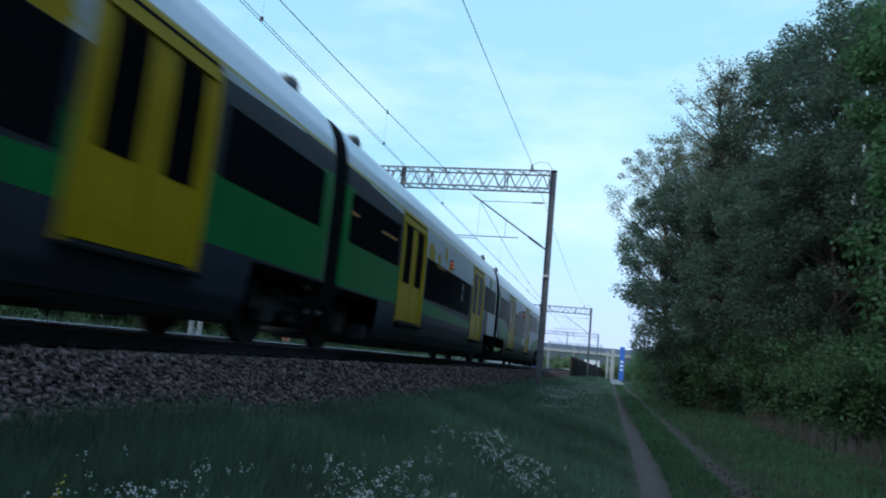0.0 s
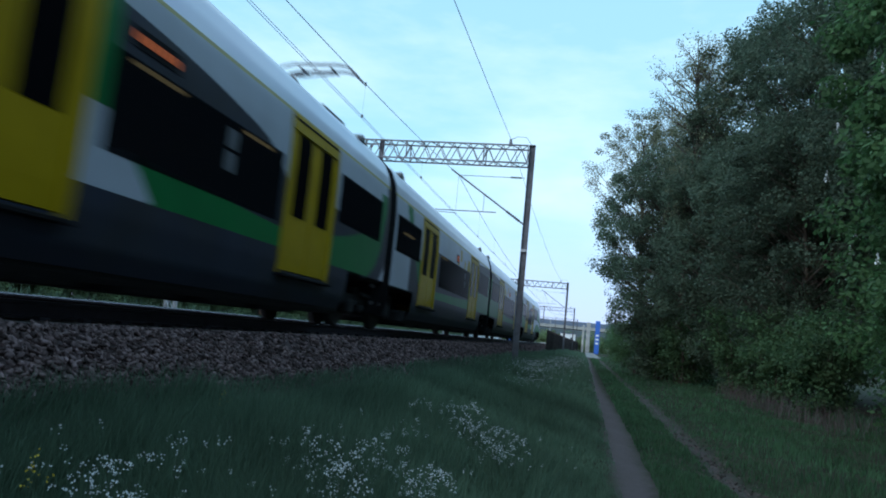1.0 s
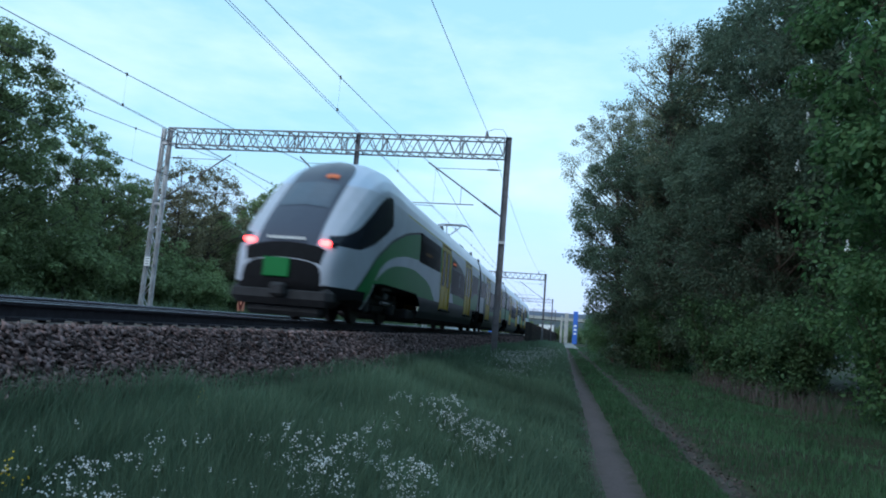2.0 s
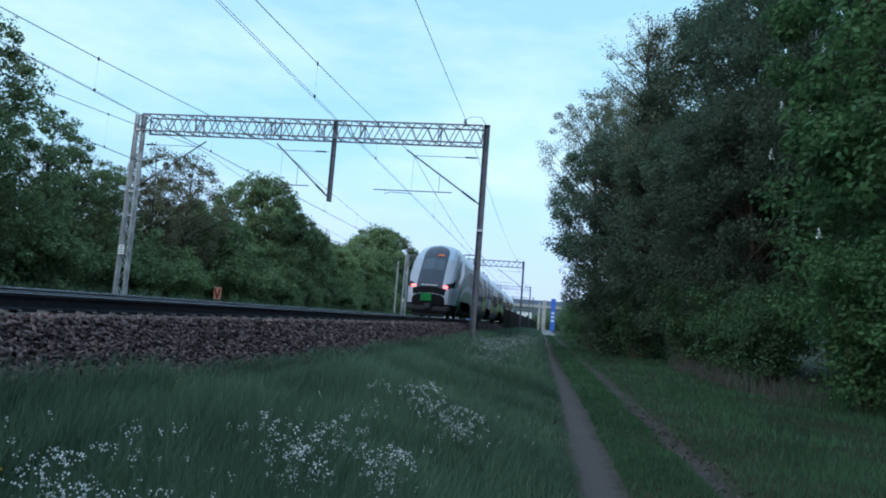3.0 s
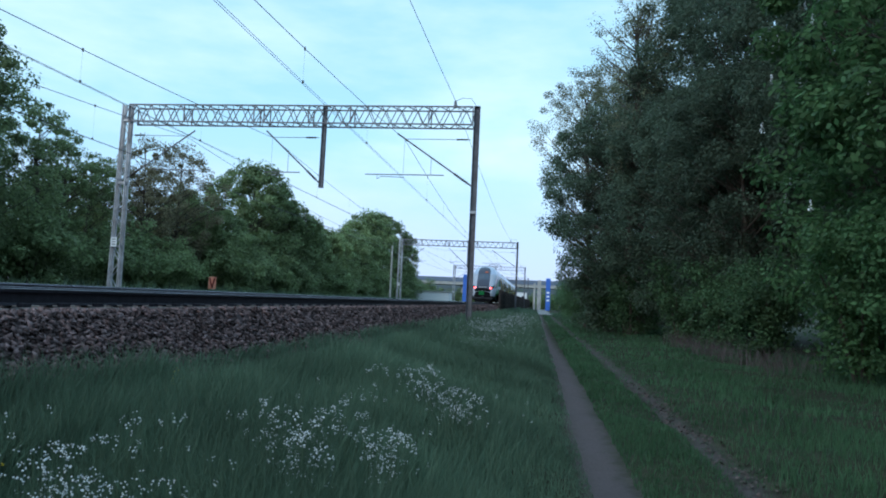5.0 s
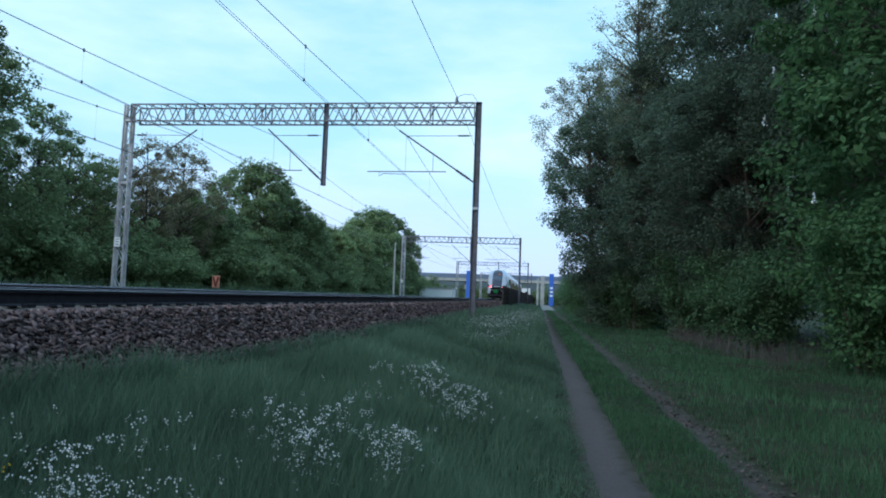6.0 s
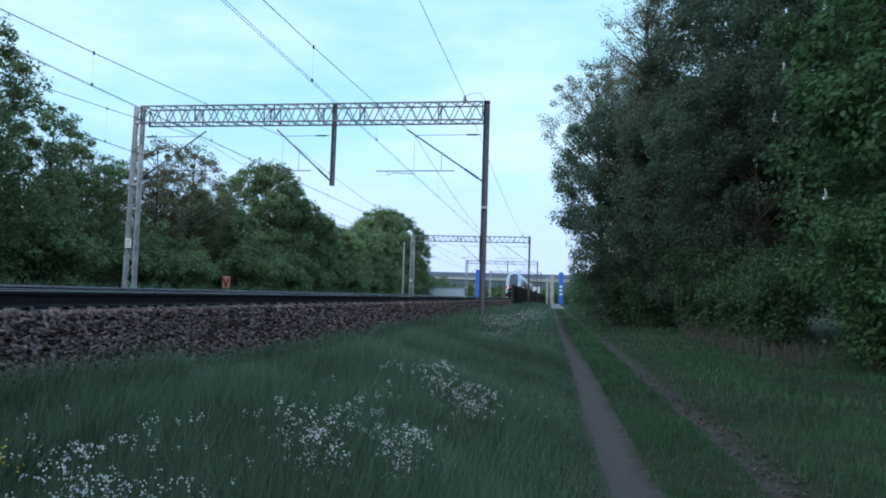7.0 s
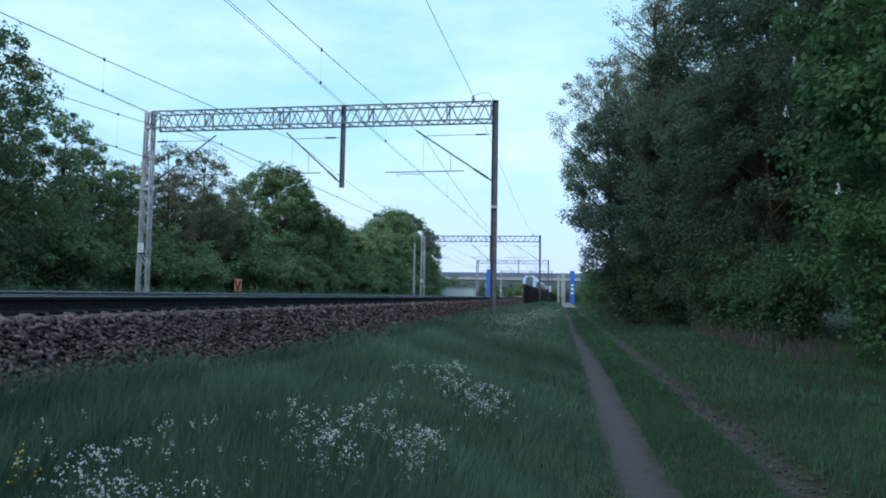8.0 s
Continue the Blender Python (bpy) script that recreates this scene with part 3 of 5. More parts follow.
def span_points(x, z, sag, ya, yb, n=14):
    return [(x, ya + (yb - ya) * k / n, z - sag * 4 * (k / n) * (1 - k / n)) for k in range(n + 1)]


def build_wires():
    stops = (-37.0,) + GANTRIES + (297.0,)
    for tx in TRACKS:
        w = empty("overhead_line", Matrix.Translation((tx - 0.1, 0, 0)), "contact and carrier wires strung over a railway track", "overhead wire", "overhead lines")
        for dx in (-0.035, 0.035):
            b = Build()
            b.tube([(dx, stops[0], CONTACT_Z), (dx, stops[-1], CONTACT_Z)], 0.0075, 4, caps=False)
            part("contact_wire", b.mesh("contact_wire", M_WIRE), w)
        pts = []
        for a, e in zip(stops, stops[1:]):
            pts += span_points(0, CARRIER_Z, 1.35, a, e, 20)[:-1]
        c = Build()
        c.tube(pts, 0.012, 4, caps=False)
        part("carrier_wire", c.mesh("carrier_wire", M_WIRE), w)
        for a, e in zip(stops[:4], stops[1:]):
            for q in range(1, 10):
                f = q / 10
                z = CARRIER_Z - 1.35 * 4 * f * (1 - f)
                y = a + (e - a) * f
                d = Build()
                d.tube([(0, y, CONTACT_Z), (0, y, z)], 0.0022, 4, caps=False)
                d.box((0, y, z), (0.03, 0.05, 0.09))
                d.box((0, y, CONTACT_Z + 0.03), (0.05, 0.04, 0.07))
                part("dropper", d.mesh("dropper", M_WIRE), w)
    f = Build()
    for a, e in zip(stops, stops[1:]):
        f.tube(span_points(-3.92, BEAM_TOP + 0.32, 0.7, a, e), 0.011, 4, caps=False)
    tagged(new("feeder_wire", f.mesh("feeder_wire", M_WIRE)), "single dark feeder wire along the gantry tops", "overhead wire")


build_gantries()
build_wires()


# ---------------------------------------------------------------- train
TRAIN_LEN, MID = 79.4, 39.7
Z_LOW, Z_TOP = 0.34, 4.28
JOINTS = (22.45, 39.7, 56.95)
DOORS = (11.4, 17.75, 26.65, 34.9)
LOW_WIN, HIGH_WIN, END_WIN = (1.54, 2.46), (1.98, 2.78), (2.14, 2.98)
WINDOWS = [(6.35, 10.05, END_WIN), (12.7, 16.5, LOW_WIN), (19.0, 21.6, HIGH_WIN), (22.95, 25.4, HIGH_WIN), (28.1, 33.7, LOW_WIN), (36.15, 39.05, HIGH_WIN)]
SIDE = [(1.30, 0.34), (1.40, 0.55), (1.44, 0.9), (1.44, 2.5), (1.43, 2.85), (1.40, 3.2), (1.34, 3.52), (1.21, 3.81), (0.96, 4.05), (0.55, 4.21), (0.0, 4.28)]
NOSE_H = [(-0.9, 1.30), (-0.8, 1.68), (-0.55, 2.06), (-0.1, 2.57), (0.5, 3.13), (1.1, 3.68), (1.8, 4.10), (2.6, 4.31), (3.6, 4.36), (5.2, 4.30), (7.0, 4.28)]
NOSE_W = [(-0.9, 0.90), (-0.8, 1.08), (-0.5, 1.23), (0.2, 1.34), (1.0, 1.405), (2.0, 1.435), (3.0, 1.44)]


def side_profile():
    """Half section from the sill up to the ridge, evenly resampled."""
    p = np.array(SIDE)
    d = np.concatenate([[0], np.cumsum(np.hypot(*np.diff(p, axis=0).T))])
    q = np.linspace(0, d[-1], 84)
    return np.stack([np.interp(q, d, p[:, 0]), np.interp(q, d, p[:, 1])], 1)


PAINTS = [M_WHITE, M_GREY, M_GREEN, M_YELLOW, M_SILVER, M_SCREEN, M_BLACK, M_CREAM]
WHITE, GREY, GREEN, YELLOW, SILVER, SCREEN, BLACK, CREAM = range(8)


def curve(s, pts):
    xs, zs = zip(*pts)
    return float(np.interp(s, xs, zs))


def smooth_curve(s, pts):
    """The same, rounded off at its corners."""
    return sum(curve(s + o * 0.3, pts) * w for o, w in ((-1, 0.25), (0, 0.5), (1, 0.25)))


def nose_size(s):
    """Ridge height and half width of the body, rounded along its length."""
    o = np.array([-0.36, -0.18, 0.0, 0.18, 0.36]) * min(1.0, (s + 0.9) / 0.7 + 0.02)
    w = (0.12, 0.22, 0.32, 0.22, 0.12)
    return sum(curve(s + a, NOSE_H) * b for a, b in zip(o, w)), sum(curve(s + a, NOSE_W) * b for a, b in zip(o, w))


ARC_TOP = [(-0.2, 0.5), (0.2, 0.68), (1.45, 1.62), (2.8, 2.22), (4.4, 2.65), (6.4, 2.97)]
ARC_LOW = [(-0.2, 0.4), (0.9, 0.45), (1.3, 0.85), (1.5, 1.15), (1.83, 1.43), (2.5, 1.70), (3.33, 1.89), (4.57, 2.05), (6.4, 2.14)]
ARC_TWO = [(1.2, 0.95), (1.55, 1.10), (1.8, 1.23), (2.35, 1.45), (3.2, 1.63), (4.5, 1.74), (5.8, 1.77), (7.7, 1.60), (8.5, 1.40), (9.1, 1.12), (9.3, 1.0)]
CAB_LOW = [(-0.62, 1.66), (0.3, 1.68), (1.3, 1.97), (2.0, 2.28), (2.5, 2.46), (2.78, 2.75)]
CAB_TOP = [(-0.62, 1.84), (0.0, 2.05), (0.46, 2.32), (1.45, 2.98), (2.1, 3.30), (2.5, 3.42), (2.78, 3.36)]
BOGIE_ARCH = [(1.0, 0.5), (1.5, 1.02), (2.2, 1.07), (6.3, 1.07), (6.9, 0.75)]
NAVY_ARC = [(12.2, 3.02), (13.6, 2.93), (14.6, 2.82), (15.96, 2.62), (16.7, 2.25), (17.2, 1.5)]
BLOB_TOP = [(18.5, 1.58), (19.6, 1.74), (20.4, 1.93), (21.0, 2.0), (22.0, 2.0)]
BAND_TOP = [(12.0, 1.60), (13.7, 1.56), (16.3, 1.43), (18.0, 1.40)]
ROOF_Z = 3.30


def livery(s, x, z):
    """The paint at s metres from the nearer end of the train, x off the middle, z up."""
    ax = abs(x)
    if s < 0.9 and z < 0.76:
        return BLACK
    # cab side window and the lamp glass that runs into it
    if -0.62 < s < 2.78 and ax > 0.9 and smooth_curve(s, CAB_LOW) < z < smooth_curve(s, CAB_TOP):
        return SCREEN
    if s > 4.5 and ROOF_Z - 0.06 < z < ROOF_Z:
        return CREAM
    if z > ROOF_Z:
        return SILVER
    if s < 10.55:
        top = smooth_curve(s, ARC_TOP)
        low = smooth_curve(s, ARC_LOW)
        if -0.1 < s < 6.32 and low < z < top:
            return GREEN
        if -0.1 < s < 6.32 and top <= z < top + 0.07:
            return GREY
        if 1.2 < s < 9.3 and z < smooth_curve(s, ARC_TWO) and z > 1.0:
            return GREEN
        if s > 5.6 and z < 1.0:
            return GREY
        if s > 10.08 and 2.1 < z < 3.04:
            return GREEN
        if s > 6.32 and 2.1 < z < 3.04:
            return GREY
        return WHITE
    if s < 18.7:
        if z < 1.12:
            return GREY
        if 12.2 < s < 12.72 and z > 1.9 and z < smooth_curve(s, NAVY_ARC):
            return GREEN
        if z < 1.95 and s < 13.6 - (z - 1.1) * 1.0:
            return WHITE
        if z < smooth_curve(s, BAND_TOP):
            return GREEN
        return GREY if z < smooth_curve(s, NAVY_ARC) else WHITE
    if s < 22.45:
        if s > 21.72 + (z - 0.95) * 0.9 and 0.9 < z < 1.42:
            return WHITE
        edge = curve(z, [(1.0, 20.7), (1.15, 21.15), (1.4, 21.5), (1.8, 21.78), (2.7, 22.0), (3.3, 22.0)])
        if s > edge or z < 1.1:
            return GREY
        if (s > 21.55 and z < 3.02) or z < smooth_curve(s, BLOB_TOP):
            return GREEN
        if s < 19.05:
            return GREY if z < 2.12 else WHITE
        return GREY if z < 2.82 else WHITE
    if s < 27.7:
        if s < 24.45:
            return WHITE if not (23.85 + 0.5 * (3.2 - z) < s < 24.4 + 0.2 * (3.2 - z) and z > 2.82) else GREEN
        if s < 25.6 and z < 2.0:
            return GREY if z < 2.7 - (s - 24.4) * 1.2 else GREEN
        if z < 1.12:
            return GREY
        if z < 1.95 and s > 25.0:
            return GREEN
        return WHITE
    if s < 35.7:
        for cs, cz, r in ((33.35, 2.62, 0.34), (32.5, 2.68, 0.16), (31.2, 2.62, 0.14)):
            if (s - cs) ** 2 + (z - cz) ** 2 < r * r and z > 2.52:
                return YELLOW
        if 31.55 < s < 31.85 and 2.72 < z < 3.12:
            return YELLOW
        if z < 1.08:
            return GREY
        if z < curve(s, [(27.7, 1.30), (31.0, 1.36), (33.3, 1.42), (33.75, 1.45), (33.8, 1.98)]):
            return GREEN
        return GREY if z < 2.52 else WHITE
    if s > 38.98 and 1.12 < z < 2.88:
        return GREEN
    if s > 39.2 or z < 1.12:
        return GREY
    if z < 1.95:
        return GREEN
    return GREY if z < curve(s, [(35.5, 3.1), (37, 3.16), (39.7, 3.28)]) else WHITE


def paint_lines(s):
    """Heights at which the paint changes, at s metres from the end."""
    z = [ROOF_Z, ROOF_Z - 0.06]
    if s < 10.55:
        if -0.1 < s < 6.4:
            z += [smooth_curve(s, ARC_TOP), smooth_curve(s, ARC_TOP) + 0.07, smooth_curve(s, ARC_LOW)]
        if 1.2 < s < 9.3:
            z.append(smooth_curve(s, ARC_TWO))
        if -0.62 < s < 2.78:
            z += [smooth_curve(s, CAB_LOW), smooth_curve(s, CAB_TOP)]
        if s > 5.6:
            z.append(1.0)
        if s < 0.95:
            z.append(0.76)
        if 1.0 < s < 6.9:
            z.append(curve(s, BOGIE_ARCH))
        if s > 6.3:
            z += [2.1, 3.04]
    elif s < 18.7:
        if 12.6 < s < 13.6:
            z.append(1.1 + (13.6 - s))
        z += [1.12, smooth_curve(s, BAND_TOP), smooth_curve(s, NAVY_ARC)]
    elif s < 22.45:
        z += [1.1, 2.82, 3.02, smooth_curve(s, BLOB_TOP)]
        if 21.7 < s < 22.2:
            z.append(0.95 + (s - 21.72) / 0.9)
        if 20.7 < s < 22.0:
            z.append(curve(s, [(20.7, 1.0), (21.15, 1.15), (21.5, 1.4), (21.78, 1.8), (22.0, 2.7)]))
    elif s < 27.7:
        z += [1.12, 1.95, 2.82]
        if 24.4 < s < 25.7:
            z.append(2.7 - (s - 24.4) * 1.2)
    elif s < 35.7:
        z += [1.08, curve(s, [(27.7, 1.30), (31.0, 1.36), (33.3, 1.42), (33.75, 1.45), (33.8, 1.98)]), 2.52]
    else:
        z += [1.12, 1.95, curve(s, [(35.5, 3.1), (37, 3.16), (39.7, 3.28)])]
    return z


def in_window(s, z):
    for a, b2, (z0, z1) in WINDOWS:
        if a < s < b2 and z0 < z < z1:
            return True
    for d in DOORS:
        if abs(s - d) < 1.0 and 0.78 < z < 3.22:
            return True
    return False


def over_bogie(s, z):
    """The openings in the skirts for the bogies."""
    if 1.0 < s < 6.9 and z < curve(s, BOGIE_ARCH):
        return True
    return min(abs(s - JOINTS[0]), abs(s - JOINTS[1])) < 2.6 and z < 1.06


def car_body_mesh(y0, y1, mirror):
    """Shell of one car; y is measured from the rear end, mirror for the cars that look back along the train."""
    prof = side_profile()
    if y0 < 0:
        ys = np.concatenate([np.arange(y0, 10.5, 0.036), np.linspace(10.5, y1, 250)])
    else:
        ys = np.linspace(y0, y1, int(round((y1 - y0) / (0.048 if y0 < MID - 1 else 0.16))) + 1)
    n = len(ys) - 1
    V, on_line = [], []
    m = len(prof)
    for y in ys:
        s = TRAIN_LEN - y if mirror else y
        h, w = nose_size(s)
        w = w / 1.44
        scale = (h - Z_LOW) / (Z_TOP - Z_LOW)
        z = Z_LOW + (prof[:, 1] - Z_LOW) * scale
        x = prof[:, 0].copy()
        marked = set()
        for zc in paint_lines(s):
            if z[2] < zc < z[-4]:
                i = int(np.argmin(np.abs(z - zc)))
                if i not in marked:
                    z[i] = zc
                    x[i] = np.interp(Z_LOW + (zc - Z_LOW) / scale, prof[:, 1], prof[:, 0])
                    marked.add(i)
        z = z + curve(s, [(-0.9, 0.12), (0.3, 0.05), (1.0, 0.0)]) * (prof[:, 1] < 0.6)
        half = np.stack([x * w, np.full(m, y), z], 1)
        V.append(np.concatenate([half, (half * [-1, 1, 1])[::-1][1:]]))
        on_line.append(marked | {2 * m - 2 - i for i in marked})
    V = np.array(V)
    k = V.shape[1]
    F, I = [], []

    def face(ids, s):
        p = V.reshape(-1, 3)[list(ids)].mean(axis=0)
        if (s > 5.5 and in_window(s, p[2]) and abs(p[0]) > 1.25) or over_bogie(s, p[2]):
            return
        F.append(ids)
        I.append(livery(s, p[0], p[2]))

    for j in range(n):
        ym = (ys[j] + ys[j + 1]) / 2
        s = TRAIN_LEN - ym if ym > MID else ym
        for i in range(k - 1):
            a, b2, c2, d2 = j * k + i, (j + 1) * k + i, (j + 1) * k + i + 1, j * k + i + 1
            if i in on_line[j] and i + 1 in on_line[j + 1]:
                face((a, b2, c2), s)
                face((a, c2, d2), s)
            elif i + 1 in on_line[j] and i in on_line[j + 1]:
                face((a, b2, d2), s)
                face((b2, c2, d2), s)
            else:
                face((a, b2, c2, d2), s)
    F.append(tuple(range(k)))
    F.append(tuple(n * k + i for i in reversed(range(k))))
    # flat end caps; on the noses black stands for the recess's shade
    I += [BLACK, BLACK]
    return mesh_of("car_body", V.reshape(-1, 3), F, PAINTS, I, smooth=True)


def nose_patch(name, s0, s1, w0, w1, mat, lift, rows=26, cols=14, arch=0.0):
    """A curved panel that lies on the nose between the stations s0 and s1; arch: how far its upper corners are rounded off."""
    prof = side_profile()
    vs = []
    for r in range(rows + 1):
        s = s0 + (s1 - s0) * r / rows
        h, w = nose_size(s)
        w = w / 1.44
        xs, zs = prof[::-1, 0] * w, (Z_LOW + (prof[::-1, 1] - Z_LOW) * (h - Z_LOW) / (Z_TOP - Z_LOW))
        hw = w0 + (w1 - w0) * r / rows
        if arch and r / rows > 1 - arch:
            hw *= math.sqrt(max(0.12, 1 - ((r / rows - 1 + arch) / arch) ** 2))
        for q in range(cols + 1):
            x = hw * (2 * q / cols - 1)
            vs.append((x, s - lift, float(np.interp(abs(x), xs, zs)) + lift * 0.8))
    fs = [(r * (cols + 1) + q, r * (cols + 1) + q + 1, (r + 1) * (cols + 1) + q + 1, (r + 1) * (cols + 1) + q) for r in range(rows) for q in range(cols)]
    return mesh_of(name, vs, fs, mat, smooth=True)


def side_x(z):
    p = np.array(SIDE)
    return float(np.interp(z, p[:, 1], p[:, 0]))


def panel_mesh(name, half, z0, z1, inset, thick, mats, rows=6, mat=0, bevel=0.03):
    """A slab that follows the curve of the car's side, x outward."""
    b = Build()
    zs = [z0 + (z1 - z0) * k / rows for k in range(rows + 1)]
    vs = []
    for z in zs:
        x = side_x(z) - inset
        vs += [(x - thick, -half, z), (x, -half + bevel, z), (x, half - bevel, z), (x - thick, half, z)]
    fs = []
    for k in range(rows):
        for j in range(4):
            j2 = (j + 1) % 4
            fs.append((k * 4 + j, k * 4 + j2, k * 4 + 4 + j2, k * 4 + 4 + j))
    fs += [(3, 2, 1, 0), tuple(rows * 4 + j for j in range(4))]
    b.add(vs, fs, mat)
    return b.mesh(name, mats)


def wheel_mesh():
    b = Build()
    b.tube([(-0.07, 0, 0), (0.065, 0, 0)], 0.42, 28)
    b.tube([(-0.095, 0, 0), (-0.07, 0, 0)], 0.45, 28)
    b.tube([(0.065, 0, 0), (0.10, 0, 0)], 0.13, 14)
    return b.mesh("wheel", M_WHEEL)


def bogie_frame_mesh():
    b = Build()
    for s in (-1, 1):
        b.box((s * 1.0, 0, 0.62), (0.16, 3.4, 0.22), bevel=0.05)
        b.box((s * 1.0, 0, 0.45), (0.14, 1.2, 0.2), bevel=0.05)
        for y in (-1.35, 1.35):
            b.box((s * 1.02, y, 0.45), (0.26, 0.36, 0.34), bevel=0.06)
            b.tube([(s * 1.02, y - 0.36, 0.5), (s * 1.02, y - 0.36, 0.88)], 0.09, 10)
            b.tube([(s * 1.02, y + 0.36, 0.5), (s * 1.02, y + 0.36, 0.88)], 0.09, 10)
        b.tube([(s * 1.0, 0, 0.7), (s * 1.0, 0, 1.0)], 0.22, 12)
        b.tube([(s * 1.15, -0.9, 0.75), (s * 1.15, 0.5, 0.68)], 0.05, 8)
    b.box((0, 0, 0.62), (1.9, 0.5, 0.24), bevel=0.04)
    for y in (-1.35, 1.35):
        b.tube([(-0.75, y, 0.42), (0.75, y, 0.42)], 0.085, 10)
    return b.mesh("bogie_frame", M_UNDER)


def pantograph_mesh():
    b = Build()
    for x in (-0.55, 0.55):
        b.bar((x, -0.6, 4.42), (x, 0.6, 4.42), 0.06, 0.06)
        b.tube([(x, -0.5, 4.2), (x, -0.5, 4.42)], 0.06, 8)
        b.tube([(x, 0.5, 4.2), (x, 0.5, 4.42)], 0.06, 8)
    b.bar((-0.55, 0.4, 4.42), (0.55, 0.4, 4.42), 0.06, 0.06)
    b.tube([(0, 0.4, 4.44), (0, -0.95, 4.88)], 0.045, 8)
    b.tube([(-0.1, -0.95, 4.88), (-0.35, 0.25, 5.42)], 0.025, 6)
    b.tube([(0.1, -0.95, 4.88), (0.35, 0.25, 5.42)], 0.025, 6)
    for y in (0.05, 0.45):
        b.tube([(-0.98, y, 5.30), (-0.75, y, 5.50), (-0.5, y, 5.55), (0.5, y, 5.55), (0.75, y, 5.50), (0.98, y, 5.30)], 0.03, 6)
    b.bar((-0.35, 0.05, 5.48), (-0.35, 0.45, 5.48), 0.04, 0.04)
    b.bar((0.35, 0.05, 5.48), (0.35, 0.45, 5.48), 0.04, 0.04)
    return b.mesh("pantograph", M_STEEL_DARK)


def bellows_mesh():
    b = Build()
    prof = side_profile()[::5]
    full = [(x * 0.93, 0.5 + (z - 0.34) * 0.94) for x, z in prof] + [(-x * 0.93, 0.5 + (z - 0.34) * 0.94) for x, z in prof[::-1][1:]]
    k = len(full)
    ys = np.linspace(-0.32, 0.32, 13)
    vs = [(x * (1.0 if j % 2 else 0.955), y, z * (1.0 if j % 2 else 0.985)) for j, y in enumerate(ys) for x, z in full]
    fs = [(j * k + i, (j + 1) * k + i, (j + 1) * k + i + 1, j * k + i + 1) for j in range(len(ys) - 1) for i in range(k - 1)]
    b.add(vs, fs)
    return b.mesh("bellows", M_BLACK)


